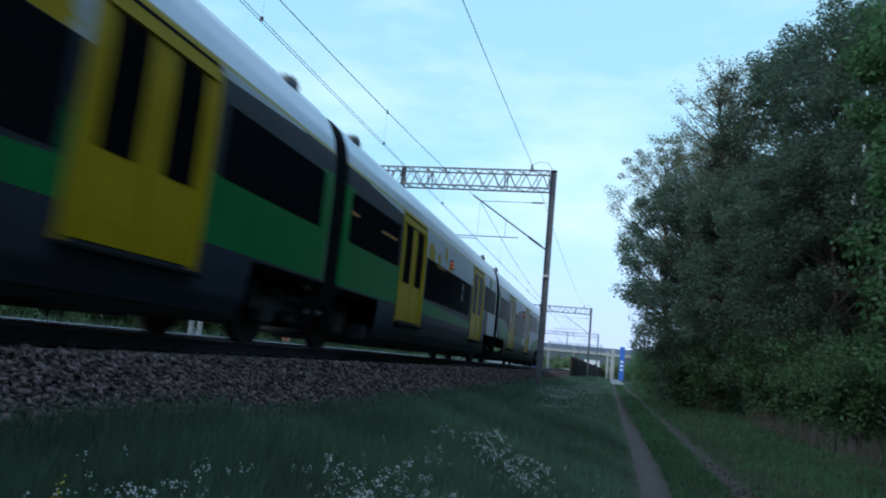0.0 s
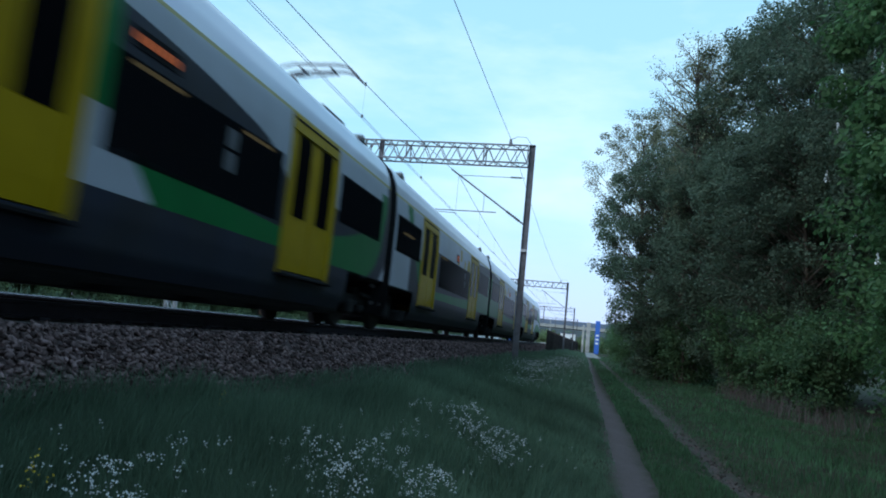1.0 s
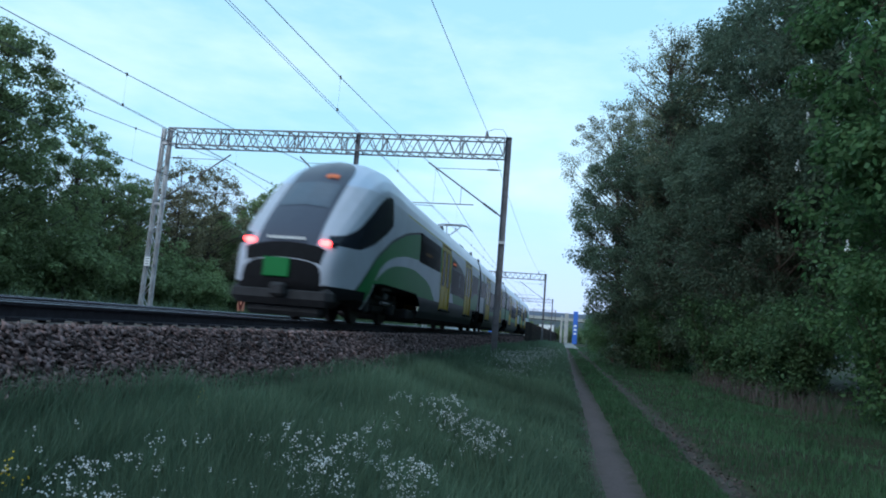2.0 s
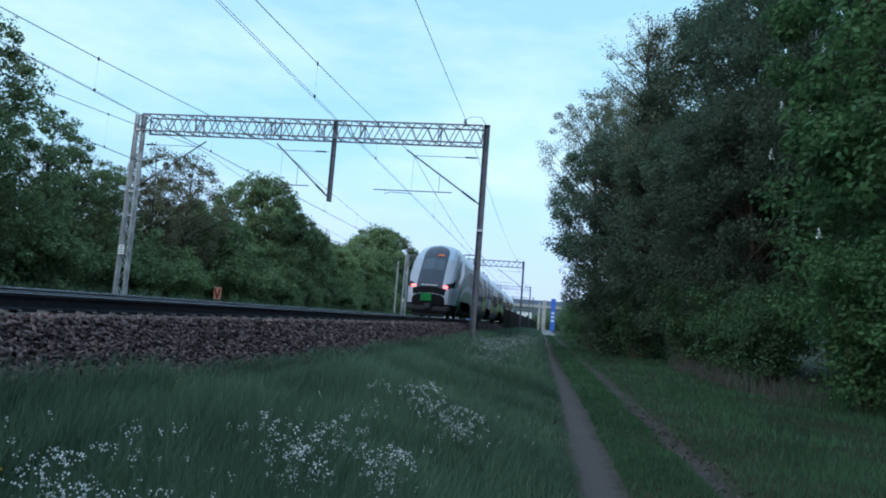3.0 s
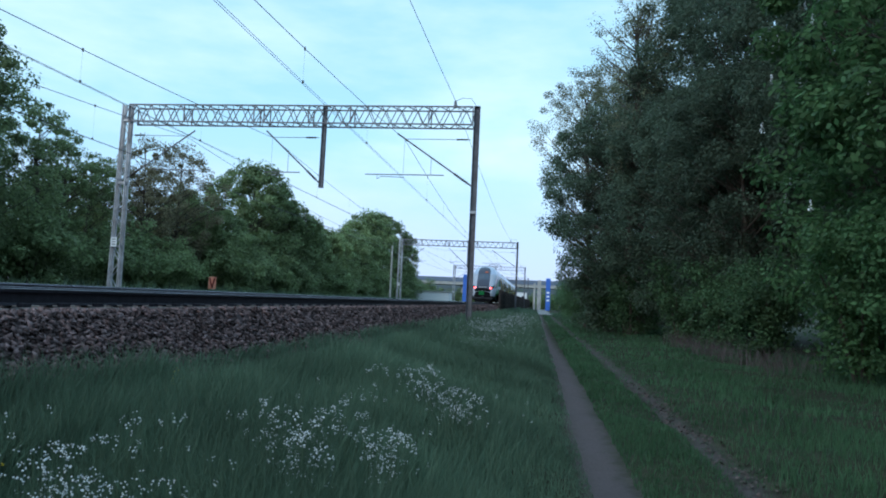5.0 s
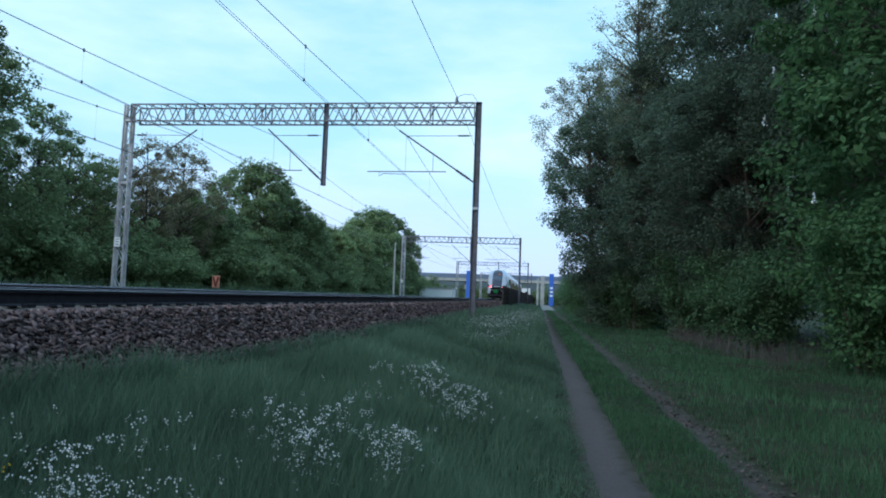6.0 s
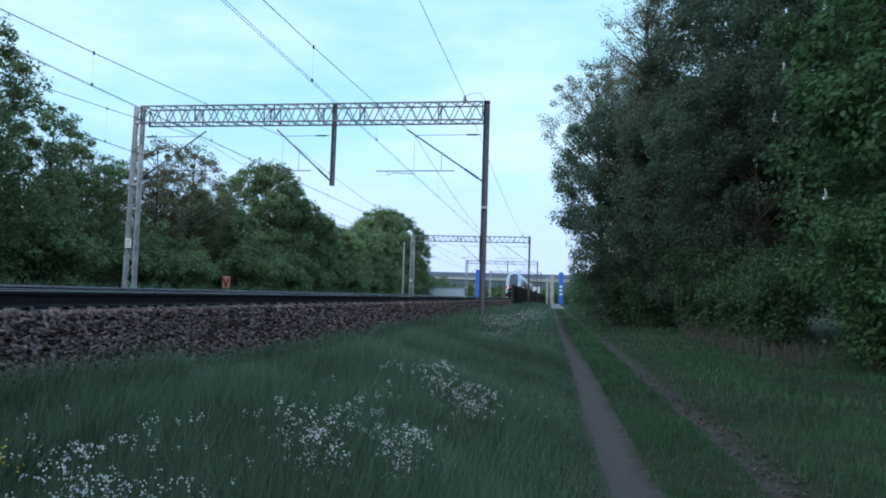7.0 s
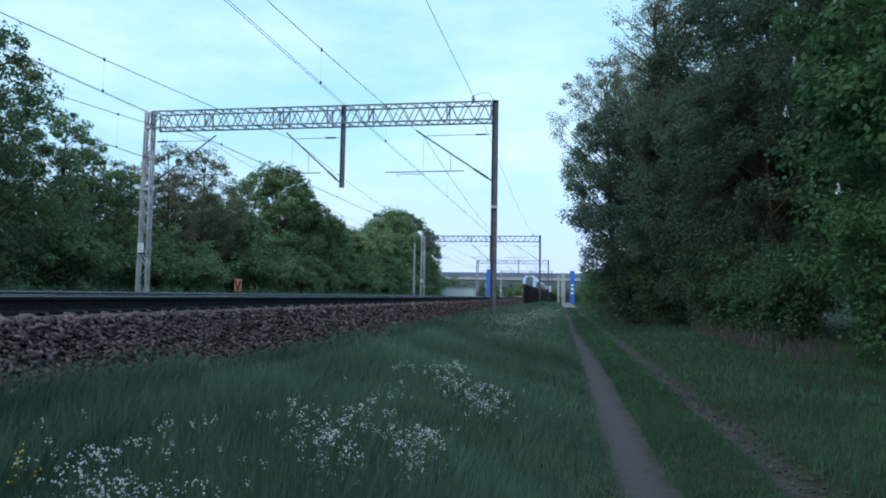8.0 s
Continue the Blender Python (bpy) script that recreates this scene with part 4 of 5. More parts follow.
def build_train():
    train = empty("train", Matrix.Identity(4), "four-car electric train in white, green, grey with yellow doors", "train")
    ends = [-0.9] + [j for j in JOINTS] + [TRAIN_LEN + 0.9]
    gap = 0.28
    case = Build()
    case.box((0, 0, 0), (2.35, 1.25, 0.26), bevel=0.05)
    case = case.mesh("underfloor_case", M_UNDER)
    roof_case = Build()
    roof_case.box((0, 0, 0), (1.1, 1.9, 0.16), bevel=0.06)
    roof_case = roof_case.mesh("roof_case", M_SILVER)
    for k in range(4):
        y0 = ends[k] + (gap if k else 0)
        y1 = ends[k + 1] - (gap if k < 3 else 0)
        part("car_body", car_body_mesh(y0, y1, k >= 2), train, "glossy painted car body, silver roof" if k in (1, 2) else "white rounded end car with green arcs")
        fl = Build()
        a, e = (y0 + (3.2 if k == 0 else 0.05)), (y1 - (3.2 if k == 3 else 0.05))
        fl.box((0, (a + e) / 2, 1.10), (2.72, e - a, 0.10), 2)
        fl.box((0, (a + e) / 2, 3.32), (2.0, e - a, 0.06))
        for y in np.arange(a + 1.6, e - 1.2, 1.7):
            for s in (-0.85, 0.85):
                fl.box((s, y, 1.42), (0.85, 0.12, 0.75), 1, bevel=0.04)
                fl.box((s, y + 0.25, 1.32), (0.85, 0.45, 0.12), 1, bevel=0.04)
        part("interior", fl.mesh("interior", [M_INSIDE, M_GREY, M_UNDER]), train, "dim passenger saloon with seat rows")
        lamp = Build()
        for y in np.arange(a + 0.8, e - 0.8, 3.1):
            lamp.box((-0.1, y, 3.26), (0.10, 1.2, 0.03))
        part("ceiling_lamps", lamp.mesh("ceiling_lamps", M_LAMP), train, "warm glowing ceiling light strips")
        # underfloor cases between the bogies, roof cases
        lo = y0 + (7.0 if k == 0 else 2.2)
        hi = y1 - (7.0 if k == 3 else 2.2)
        ub = Build()
        ub.box((0, (lo + hi) / 2, 0.40), (2.5, hi - lo, 0.34), bevel=0.06)
        part("underframe", ub.mesh("underframe", M_UNDER), train)
        y = lo + 0.6
        while y < hi - 1.6:
            part("underfloor_case", case, train).matrix_local = Matrix.Translation((0, y + 0.7, 0.30))
            y += 1.7
        for f in (0.3, 0.7):
            part("roof_case", roof_case, train).matrix_local = Matrix.Translation((0, y0 + (y1 - y0) * f, 4.29))

    leaf = panel_mesh("door_leaf", 0.472, 0.80, 3.20, 0.012, 0.05, [M_YELLOW], rows=10)
    glass = panel_mesh("door_window", 0.285, 1.66, 2.98, 0.004, 0.03, [M_DOORGLASS], rows=6)
    header = panel_mesh("door_header", 1.03, 3.0, 3.26, -0.015, 0.03, [M_YELLOW], rows=3)
    jamb = panel_mesh("door_jamb", 0.06, 0.74, 3.22, -0.012, 0.05, [M_YELLOW], rows=10, bevel=0.01)
    slit = panel_mesh("door_rail", 0.98, 3.16, 3.20, -0.02, 0.03, [M_BLACK], rows=1)
    sill = Build()
    sill.box((1.45, 0, 0.72), (0.16, 2.05, 0.05), bevel=0.01)
    sill = sill.mesh("door_step", M_BLACK)
    positions = [d for d in DOORS] + [TRAIN_LEN - d for d in DOORS]
    for d in positions:
        for turn in (0, 180):
            base = Matrix.Translation((0, d, 0)) @ Matrix.Rotation(radians(turn), 4, "Z")
            for o in (-0.48, 0.48):
                ob = part("door_leaf", leaf, train, "yellow sliding door leaf")
                ob.matrix_local = base @ Matrix.Translation((0, o, 0))
                part("door_window", glass, ob, "tall dark door window")
            for nm, me in (("door_header", header), ("door_rail", slit), ("door_step", sill)):
                part(nm, me, train).matrix_local = base
            for o in (-0.985, 0.985):
                part("door_jamb", jamb, train).matrix_local = base @ Matrix.Translation((0, o, 0))
    panes = {}
    for a, b2, (z0, z1) in WINDOWS + [(TRAIN_LEN - b2, TRAIN_LEN - a, zz) for a, b2, zz in WINDOWS]:
        n = max(1, round((b2 - a) / 1.9))
        w = (b2 - a) / n
        key = (round(w, 3), z0)
        if key not in panes:
            panes[key] = panel_mesh("window_pane", w / 2 + 0.02, z0 - 0.05, z1 + 0.05, -0.004, 0.02, [M_GLASS], rows=4, bevel=0.012)
        for j in range(n):
            for turn in (0, 180):
                part("window_pane", panes[key], train, "dark tinted glass").matrix_local = (
                    Matrix.Translation((0, a + w * (j + 0.5), 0)) @ Matrix.Rotation(radians(turn), 4, "Z"))
    # displays and small stickers beside the doors
    disp = panel_mesh("destination_display", 0.42, 2.62, 2.84, -0.008, 0.02, [M_BLACK], rows=2, bevel=0.01)
    disp_small = panel_mesh("destination_display", 0.22, 2.60, 2.88, -0.008, 0.02, [M_BLACK], rows=2, bevel=0.01)
    text_small = Build()
    for k in range(8):
        text_small.box((side_x(2.73) + 0.012, -0.135 + 0.09 * (k % 4), 2.79 - 0.11 * (k // 4)), (0.006, 0.065, 0.07))
    text_small = text_small.mesh("display_text", M_ORANGE)
    text = Build()
    for k in range(7):
        text.box((side_x(2.73) + 0.012, -0.33 + 0.11 * k, 2.73), (0.006, 0.07, 0.09))
    text = text.mesh("display_text", M_ORANGE)
    sticker = panel_mesh("window_sticker", 0.12, 1.85, 2.10, -0.007, 0.01, [M_FILM], rows=1, bevel=0.005)
    for d in (13.3, 31.0, TRAIN_LEN - 13.3, TRAIN_LEN - 31.0):
        for turn in (0, 180):
            m = Matrix.Translation((0, d, 0)) @ Matrix.Rotation(radians(turn), 4, "Z")
            ob = part("destination_display", disp if min(d, TRAIN_LEN - d) < 20 else disp_small, train, "side display with unreadable orange glyphs")
            ob.matrix_local = m
            part("display_text", text if min(d, TRAIN_LEN - d) < 20 else text_small, ob)
            for o in (0.0, 0.3):
                part("window_sticker", sticker, train, "grey window sticker").matrix_local = m @ Matrix.Translation((0, 1.7 if turn == 0 else -1.7, o))
    frame_me, wheel = bogie_frame_mesh(), wheel_mesh()
    for y in (3.3, *JOINTS, TRAIN_LEN - 3.3):
        bo = part("bogie", frame_me, train, "dirty black two-axle bogie")
        bo.matrix_local = Matrix.Translation((0, y, 0))
        for dy in (-1.35, 1.35):
            for s in (-1, 1):
                part("wheel", wheel, bo, "steel wheel").matrix_local = Matrix.Translation((s * 0.7525, dy, 0.42)) @ Matrix.Rotation(0 if s > 0 else math.pi, 4, "Z")
    damper = Build()
    damper.tube([(1.24, -0.45, 0.98), (1.24, 0.40, 1.0)], 0.045, 8)
    damper.tube([(1.22, -0.30, 0.60), (1.22, 0.45, 0.60)], 0.05, 8)
    damper.box((1.22, 0.05, 0.80), (0.10, 0.22, 0.16), bevel=0.03)
    damper = damper.mesh("damper", M_STEEL_DARK)
    for bo in [q for q in train.children if q.name.startswith("bogie")]:
        for turn in (0, 180):
            part("damper", damper, bo, "grey steel damper").matrix_local = Matrix.Rotation(radians(turn), 4, "Z")
    vent = Build()
    vent.box((0, 0, 0), (0.16, 0.42, 0.14), bevel=0.03)
    vent.box((0, 0.1, 0.08), (0.10, 0.12, 0.12), bevel=0.02)
    vent = vent.mesh("roof_vent", M_STEEL_DARK)
    for y in (12.0, 20.9, 24.2, 38.3, 41.1, 55.2, 58.5):
        for x in (-0.98, 0.98):
            part("roof_vent", vent, train, "small dark roof vent").matrix_local = Matrix.Translation((x, y, 4.035))
    bel = bellows_mesh()
    for y in JOINTS:
        part("gangway_bellows", bel, train, "black folded gangway bellows").matrix_local = Matrix.Translation((0, y, 0))
    pan = pantograph_mesh()
    part("pantograph", pan, train, "raised single-arm pantograph").matrix_local = Matrix.Translation((0, 20.3, -0.05))
    mask = nose_patch("front_mask", -0.79, 2.10, 0.70, 0.70, M_MASK, 0.012, arch=0.32)
    screen = nose_patch("windscreen", -0.02, 0.72, 0.61, 0.60, M_PANE, 0.022)
    # upper part of the nose recess, laid on flat with its shade as black
    band = nose_patch("lamp_band", -0.895, -0.78, 0.84, 0.92, M_BLACK, 0.010)
    # both ends: lamps, coupler, bumper, bogie skirt, emblem panel
    for y, turn in ((0.0, 0), (TRAIN_LEN, 180)):
        base = Matrix.Translation((0, y, 0)) @ Matrix.Rotation(radians(turn), 4, "Z")
        for s in (-1, 1):
            hl = Build()
            hl.box((s * 0.93, -0.655, 1.69), (0.40, 0.17, 0.17), bevel=0.06)
            ob = part("head_lamp", hl.mesh("head_lamp", M_SCREEN), train, "glossy lamp housing")
            ob.matrix_local = base
            tl = Build()
            tl.box((s * 0.88, -0.735, 1.69), (0.24, 0.08, 0.13), bevel=0.035)
            part("tail_lamp", tl.mesh("tail_lamp", M_TAIL if turn == 0 else M_PLATE), ob, "glowing red tail lamp" if turn == 0 else "unlit lamp")
        part("windscreen", screen, train, "large dark raked windscreen").matrix_local = base
        part("front_mask", mask, train, "slate grey panel round the windscreen").matrix_local = base
        part("lamp_band", band, train).matrix_local = base
        bp = Build()
        bp.box((0, -0.50, 0.52), (2.34, 0.86, 0.44), bevel=0.14)
        bp.box((0, -0.40, 0.22), (1.8, 0.5, 0.3), bevel=0.1)
        bp.box((0, -0.96, 0.62), (0.36, 0.3, 0.3), bevel=0.06)
        part("bumper", bp.mesh("bumper", M_UNDER), train, "black coupler and plough").matrix_local = base
        gp = Build()
        gp.box((-0.12, -0.93, 1.10), (0.60, 0.05, 0.42), bevel=0.02)
        part("emblem_panel", gp.mesh("emblem_panel", M_GREEN), train, "plain green panel under the windscreen").matrix_local = base
        tx = Build()
        for k in range(8):
            tx.box((-0.38 + 0.11 * k, -0.815, 1.76), (0.075, 0.04, 0.06))
        part("unit_marking", tx.mesh("unit_marking", M_PLATE), train, "pale bars of an unreadable marking").matrix_local = base
        ed = nose_patch("end_display", 0.90, 1.04, 0.17, 0.17, M_ORANGE, 0.03, 2, 4)
        part("end_display", ed, train, "orange lit end display").matrix_local = base @ Matrix.Translation((0.28, 0, -0.01))
    return train


TRAIN = build_train()


# ---------------------------------------------------------------- trees and bushes
def leaf_mesh(name, centres, radii, count, size, rng, mat):
    """Many small four-sided leaves in uneven tufts round the given centres."""
    pick = rng.integers(0, len(centres), count)
    off = rng.normal(size=(count, 3))
    off /= np.linalg.norm(off, axis=1, keepdims=True)
    off *= rng.uniform(0.25, 1.0, (count, 1)) ** 0.6
    p = centres[pick] + off * radii[pick][:, None] * np.array([1, 1, 0.75])
    face = off / np.linalg.norm(off, axis=1, keepdims=True) + np.array([0, 0, 0.55]) + rng.normal(0, 0.55, (count, 3))
    face /= np.linalg.norm(face, axis=1, keepdims=True)
    a = np.cross(face, rng.normal(size=(count, 3)))
    a /= np.linalg.norm(a, axis=1, keepdims=True)
    b = np.cross(face, a)
    L = size * rng.uniform(0.6, 1.35, (count, 1))
    v = np.stack([p - a * L * 0.5, p + b * L * 0.30, p + a * L * 0.5, p - b * L * 0.30], 1)
    f = np.arange(count * 4).reshape(-1, 4)
    return mesh_of(name, v.reshape(-1, 3), f, mat)


def build_tree(name, label, h, base, rad, leaves, size, seed, mat, tufts=150, lean=0.0, tuft=0.20, fill=0.3, bulge=0.45, ragged=0.16, group="woodland trees"):
    """A tapered trunk with limbs and twigs, and a rounded crown of leaf tufts with an uneven outline.
    base: where the crown begins, as a share of the height; bulge: where it is widest; fill: the share of tufts inside it."""
    rng = np.random.default_rng(seed)
    t = empty(name, Matrix.Identity(4), label, "tree", group)
    b = Build()
    n = 9
    r0 = 0.014 * h + 0.05
    wob = np.cumsum(rng.normal(0, 0.10, (n + 1, 2)), axis=0)
    spine = [Vector((wob[k][0] + lean * (k / n) ** 2, wob[k][1], -0.25 + (h * 0.92 + 0.25) * k / n)) for k in range(n + 1)]
    b.tube(spine, [max(0.02, r0 * (1 - 0.93 * k / n)) for k in range(n + 1)], 8)
    lobes = rng.uniform(0, 6.283, 6)

    def at(z):
        f = min(max((z + 0.25) / (h * 0.92 + 0.25), 0.0), 0.999) * n
        return spine[int(f)].lerp(spine[int(f) + 1], f - int(f))

    def width(g, w):
        """The crown's radius at the share g of its height, towards w."""
        core = (g / bulge) ** 0.62 if g < bulge else max(0.0, 1 - ((g - bulge) / (1 - bulge)) ** 2.1) ** 0.55
        wave = 1 + ragged * (math.sin(2 * w + lobes[0] + 5 * g) + math.sin(3 * w + lobes[1] - 7 * g) + 0.7 * math.sin(5 * w + lobes[2] + 11 * g)) * 0.6
        return rad * (0.12 + 0.88 * core) * wave

    C = []
    for k in range(tufts):
        g = rng.uniform(0, 1) ** 0.85
        w = rng.uniform(0, 6.283)
        share = rng.uniform(0.15, 0.75) if rng.uniform() < fill else rng.uniform(0.78, 1.0)
        z = h * (base + (0.985 - base) * g)
        o = at(z)
        r = width(g, w) * share
        C.append((o.x + math.cos(w) * r, o.y + math.sin(w) * r, z + rng.normal(0, 0.03 * h)))
    C = np.array(C)
    C[:, 2] = np.clip(C[:, 2], 0.2, h)
    for k in range(0, tufts, 2):
        # a limb out of the trunk to every second tuft, rising on its way
        tip = Vector(C[k])
        d = math.hypot(tip.x, tip.y)
        o = at(max(0.12 * h, tip.z - 0.55 * d - 0.04 * h))
        lr = r0 * 0.20 * (1 - 0.6 * tip.z / h) + 0.012
        mid = o.lerp(tip, 0.5) + Vector(rng.normal(0, 0.06 * d + 0.02, 3))
        b.tube([o, mid, tip], [lr, lr * 0.6, 0.008], 4, caps=False)
        for j in range(2):
            q = mid.lerp(tip, rng.uniform(0.3, 1))
            b.tube([q, q + Vector(rng.normal(0, 1, 3)).normalized() * rad * 0.22], [lr * 0.3, 0.006], 3, caps=False)
    R = rng.uniform(0.55, 1.35, tufts) * rad * tuft
    part("trunk", b.mesh("trunk", M_BARK, smooth=True), t)
    part("crown", leaf_mesh("crown", C, R, leaves, size, rng, mat), t, "ragged crown of small leaves")
    return t


def build_bush(label, h, rad, leaves, size, seed, mat):
    rng = np.random.default_rng(seed)
    t = empty("bush", Matrix.Identity(4), label, "bush", "woodland edge bushes")
    b = Build()
    C = []
    for k in range(9):
        w = rng.uniform(0, 6.28)
        tip = Vector((math.cos(w) * rad * rng.uniform(0.2, 0.9), math.sin(w) * rad * rng.uniform(0.2, 0.9), h * rng.uniform(0.55, 0.95)))
        b.tube([(tip.x * 0.1, tip.y * 0.1, -0.2), (tip.x * 0.45, tip.y * 0.45, tip.z * 0.55), tip], [0.04, 0.025, 0.008], 5, caps=False)
        for f in (0.35, 0.6, 0.8, 1.0):
            C += [(tip.x * f, tip.y * f, tip.z * f)] * 2
    C = np.array(C) + rng.normal(0, rad * 0.2, (len(C), 3))
    C[:, 2] = np.clip(C[:, 2], 0.1, h)
    R = rng.uniform(0.18, 0.42, len(C)) * rad
    part("stalk", b.mesh("stalk", M_BARK), t)
    part("foliage", leaf_mesh("foliage", C, R, leaves, size, rng, mat), t)
    return t


def plant(proto, spots, first=True):
    """Copies of a thing at (x, y, turn, scale); the thing itself takes the first place."""
    for k, (x, y, turn, s) in enumerate(spots):
        z = float(ground_z(np.array(x), np.array(y)))
        m = Matrix.LocRotScale((x, y, z - 0.03), Euler((0, 0, radians(turn))), (s, s, s))
        if k == 0:
            proto.matrix_world = m
            bpy.context.view_layer.update()
            proto.matrix_basis = m
        else:
            q = copy_thing(proto, Matrix.Identity(4))
            q.matrix_basis = m


def build_woods():
    # beside the path
    chestnut = build_tree("chestnut_tree", "fresh green chestnut tree at the wood's edge", 14.5, 0.03, 4.7, 74000, 0.185, 21, M_LEAF_FRESH, 260, tuft=0.19, bulge=0.4, group="")
    rng = np.random.default_rng(9)
    V, F = [], []
    for k in range(46):
        w, e = rng.uniform(0, 6.28), rng.uniform(0.25, 0.8)
        r = 4.5 * (0.62 + 0.42 * math.sin(math.pi * (e * 0.9 + 0.1)))
        p = np.array([math.cos(w) * r, math.sin(w) * r, 13.0 * e])
        for j in range(26):
            f = j / 26
            c = p + np.array([rng.normal(0, 0.035 * (1.1 - f)), rng.normal(0, 0.035 * (1.1 - f)), 0.28 * f])
            q = random_turns(rng, 1)[0] * 0.024
            o = len(V)
            V += [c + q[0], c + q[1], c - q[0], c - q[1]]
            F.append((o, o + 1, o + 2, o + 3))
    part("blossom", mesh_of("blossom", V, F, M_PETAL), chestnut, "upright pale blossom candles")
    plant(chestnut, [(10.3, 18.0, 0, 1.0), (13.0, 10.5, 130, 1.05)])
    tall = build_tree("broadleaf_tree", "tall dark green broadleaf tree in a dense wood", 19.6, 0.16, 4.2, 70000, 0.15, 22, M_LEAF_DARK, 260, tuft=0.20, ragged=0.22)
    plant(tall, [(10.0, 34.0, 0, 1.0), (11.6, 27.0, 100, 0.94), (9.6, 41.5, 210, 1.12), (15.5, 25.0, 20, 1.1), (13.2, 30.5, 290, 1.05)])
    broad = build_tree("broadleaf_tree", "broad dark leafy tree hanging over the grass", 14.2, 0.05, 4.6, 70000, 0.15, 23, M_LEAF_DARK, 250, tuft=0.19, bulge=0.5)
    plant(broad, [(4.4, 45.0, 0, 1.0), (7.4, 38.0, 100, 0.95), (8.6, 31.5, 60, 0.86), (7.6, 51.0, 300, 1.1)])
    olive = build_tree("broadleaf_tree", "rounded tree with small greyish leaves over the path", 19.4, 0.40, 4.4, 34000, 0.11, 25, M_LEAF_OLIVE, 240, tuft=0.14, bulge=0.36)
    plant(olive, [(3.8, 52.0, 150, 1.0), (6.8, 56.0, 40, 1.08)])
    airy = build_tree("birch_tree", "sparse tall tree with thin twigs and few leaves", 20.6, 0.42, 2.6, 8500, 0.12, 24, M_LEAF_OLIVE, 190, tuft=0.22, ragged=0.3)
    plant(airy, [(5.2, 41.0, 0, 0.98), (6.4, 43.5, 120, 1.0)])
    back = build_tree("broadleaf_tree", "tall dark tree filling the wood, some unseen and added for shade", 17.0, 0.06, 4.8, 9000, 0.40, 26, M_LEAF_DARK, 150)
    # trees with y below 7 are unseen, added to shade train and ballast
    plant(back, [(14.0, 3.0, 0, 1.0), (10.5, -5.0, 60, 1.05), (11.5, -12, 150, 1.0), (11, -21, 250, 1.1), (12, -31, 10, 1.0), (19, 6, 90, 1.1), (17, -6, 140, 1.15), (16.5, 30, 200, 1.1), (14, 44, 290, 1.05), (10.5, 63, 40, 0.9), (12.5, 53, 140, 1.0), (17, 37, 20, 1.1), (8.5, 78, 20, 0.8)])
    mid = build_bush("dense green bush at the wood's edge", 3.6, 1.9, 9000, 0.13, 31, M_LEAF_MID)
    plant(mid, [(7.4, 23.5, 0, 0.95), (7.2, 29.0, 40, 1.0), (6.8, 34.0, 90, 1.1), (5.4, 40.5, 150, 1.1), (4.9, 45.0, 10, 1.1), (4.4, 52, 60, 1.1), (4.1, 58, 220, 1.1),
               (4.2, 65, 300, 1.15), (4.0, 75, 80, 1.2), (4.2, 88, 20, 1.3), (4.6, 104, 190, 1.4), (9.6, 20.5, 20, 1.0), (11.5, 27, 170, 1.4),
               (10.6, 38, 100, 1.5)])
    fresh = build_bush("fresh green shrub hanging into the verge", 4.2, 2.0, 12000, 0.12, 32, M_LEAF_FRESH)
    plant(fresh, [(7.6, 17.4, 0, 1.0), (8.0, 14.6, 100, 1.05), (7.6, 47.5, 200, 0.9), (9.2, 15.6, 40, 1.4)])
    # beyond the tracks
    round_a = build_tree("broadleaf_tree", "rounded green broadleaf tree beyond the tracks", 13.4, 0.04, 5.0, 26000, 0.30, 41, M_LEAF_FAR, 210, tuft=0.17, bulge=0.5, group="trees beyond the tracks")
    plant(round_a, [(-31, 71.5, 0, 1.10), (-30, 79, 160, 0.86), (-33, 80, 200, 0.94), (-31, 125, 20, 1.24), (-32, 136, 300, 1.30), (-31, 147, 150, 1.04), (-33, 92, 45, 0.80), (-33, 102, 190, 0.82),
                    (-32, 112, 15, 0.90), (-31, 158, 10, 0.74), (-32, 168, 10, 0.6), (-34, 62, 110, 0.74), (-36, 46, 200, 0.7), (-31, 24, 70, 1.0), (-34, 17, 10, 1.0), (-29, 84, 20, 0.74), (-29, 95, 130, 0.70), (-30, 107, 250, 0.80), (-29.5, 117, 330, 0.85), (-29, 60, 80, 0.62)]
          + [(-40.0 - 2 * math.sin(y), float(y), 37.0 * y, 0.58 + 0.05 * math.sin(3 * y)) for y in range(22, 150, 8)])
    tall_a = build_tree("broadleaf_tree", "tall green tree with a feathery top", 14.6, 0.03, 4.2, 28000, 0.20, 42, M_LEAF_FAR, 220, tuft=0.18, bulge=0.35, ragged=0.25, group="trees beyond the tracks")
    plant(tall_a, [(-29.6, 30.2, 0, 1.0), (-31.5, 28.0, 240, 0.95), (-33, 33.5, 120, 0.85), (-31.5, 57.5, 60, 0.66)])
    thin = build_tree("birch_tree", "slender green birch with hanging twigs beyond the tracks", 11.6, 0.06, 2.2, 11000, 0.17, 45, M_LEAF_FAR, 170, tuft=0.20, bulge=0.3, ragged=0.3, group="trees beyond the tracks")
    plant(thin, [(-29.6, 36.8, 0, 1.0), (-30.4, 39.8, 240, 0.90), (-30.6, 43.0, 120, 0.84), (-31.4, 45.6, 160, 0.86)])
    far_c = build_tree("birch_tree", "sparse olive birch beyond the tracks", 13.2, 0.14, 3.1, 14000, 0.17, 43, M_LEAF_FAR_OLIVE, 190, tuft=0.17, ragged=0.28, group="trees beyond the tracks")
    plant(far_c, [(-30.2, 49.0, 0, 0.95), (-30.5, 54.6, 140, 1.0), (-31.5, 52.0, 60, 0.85)])
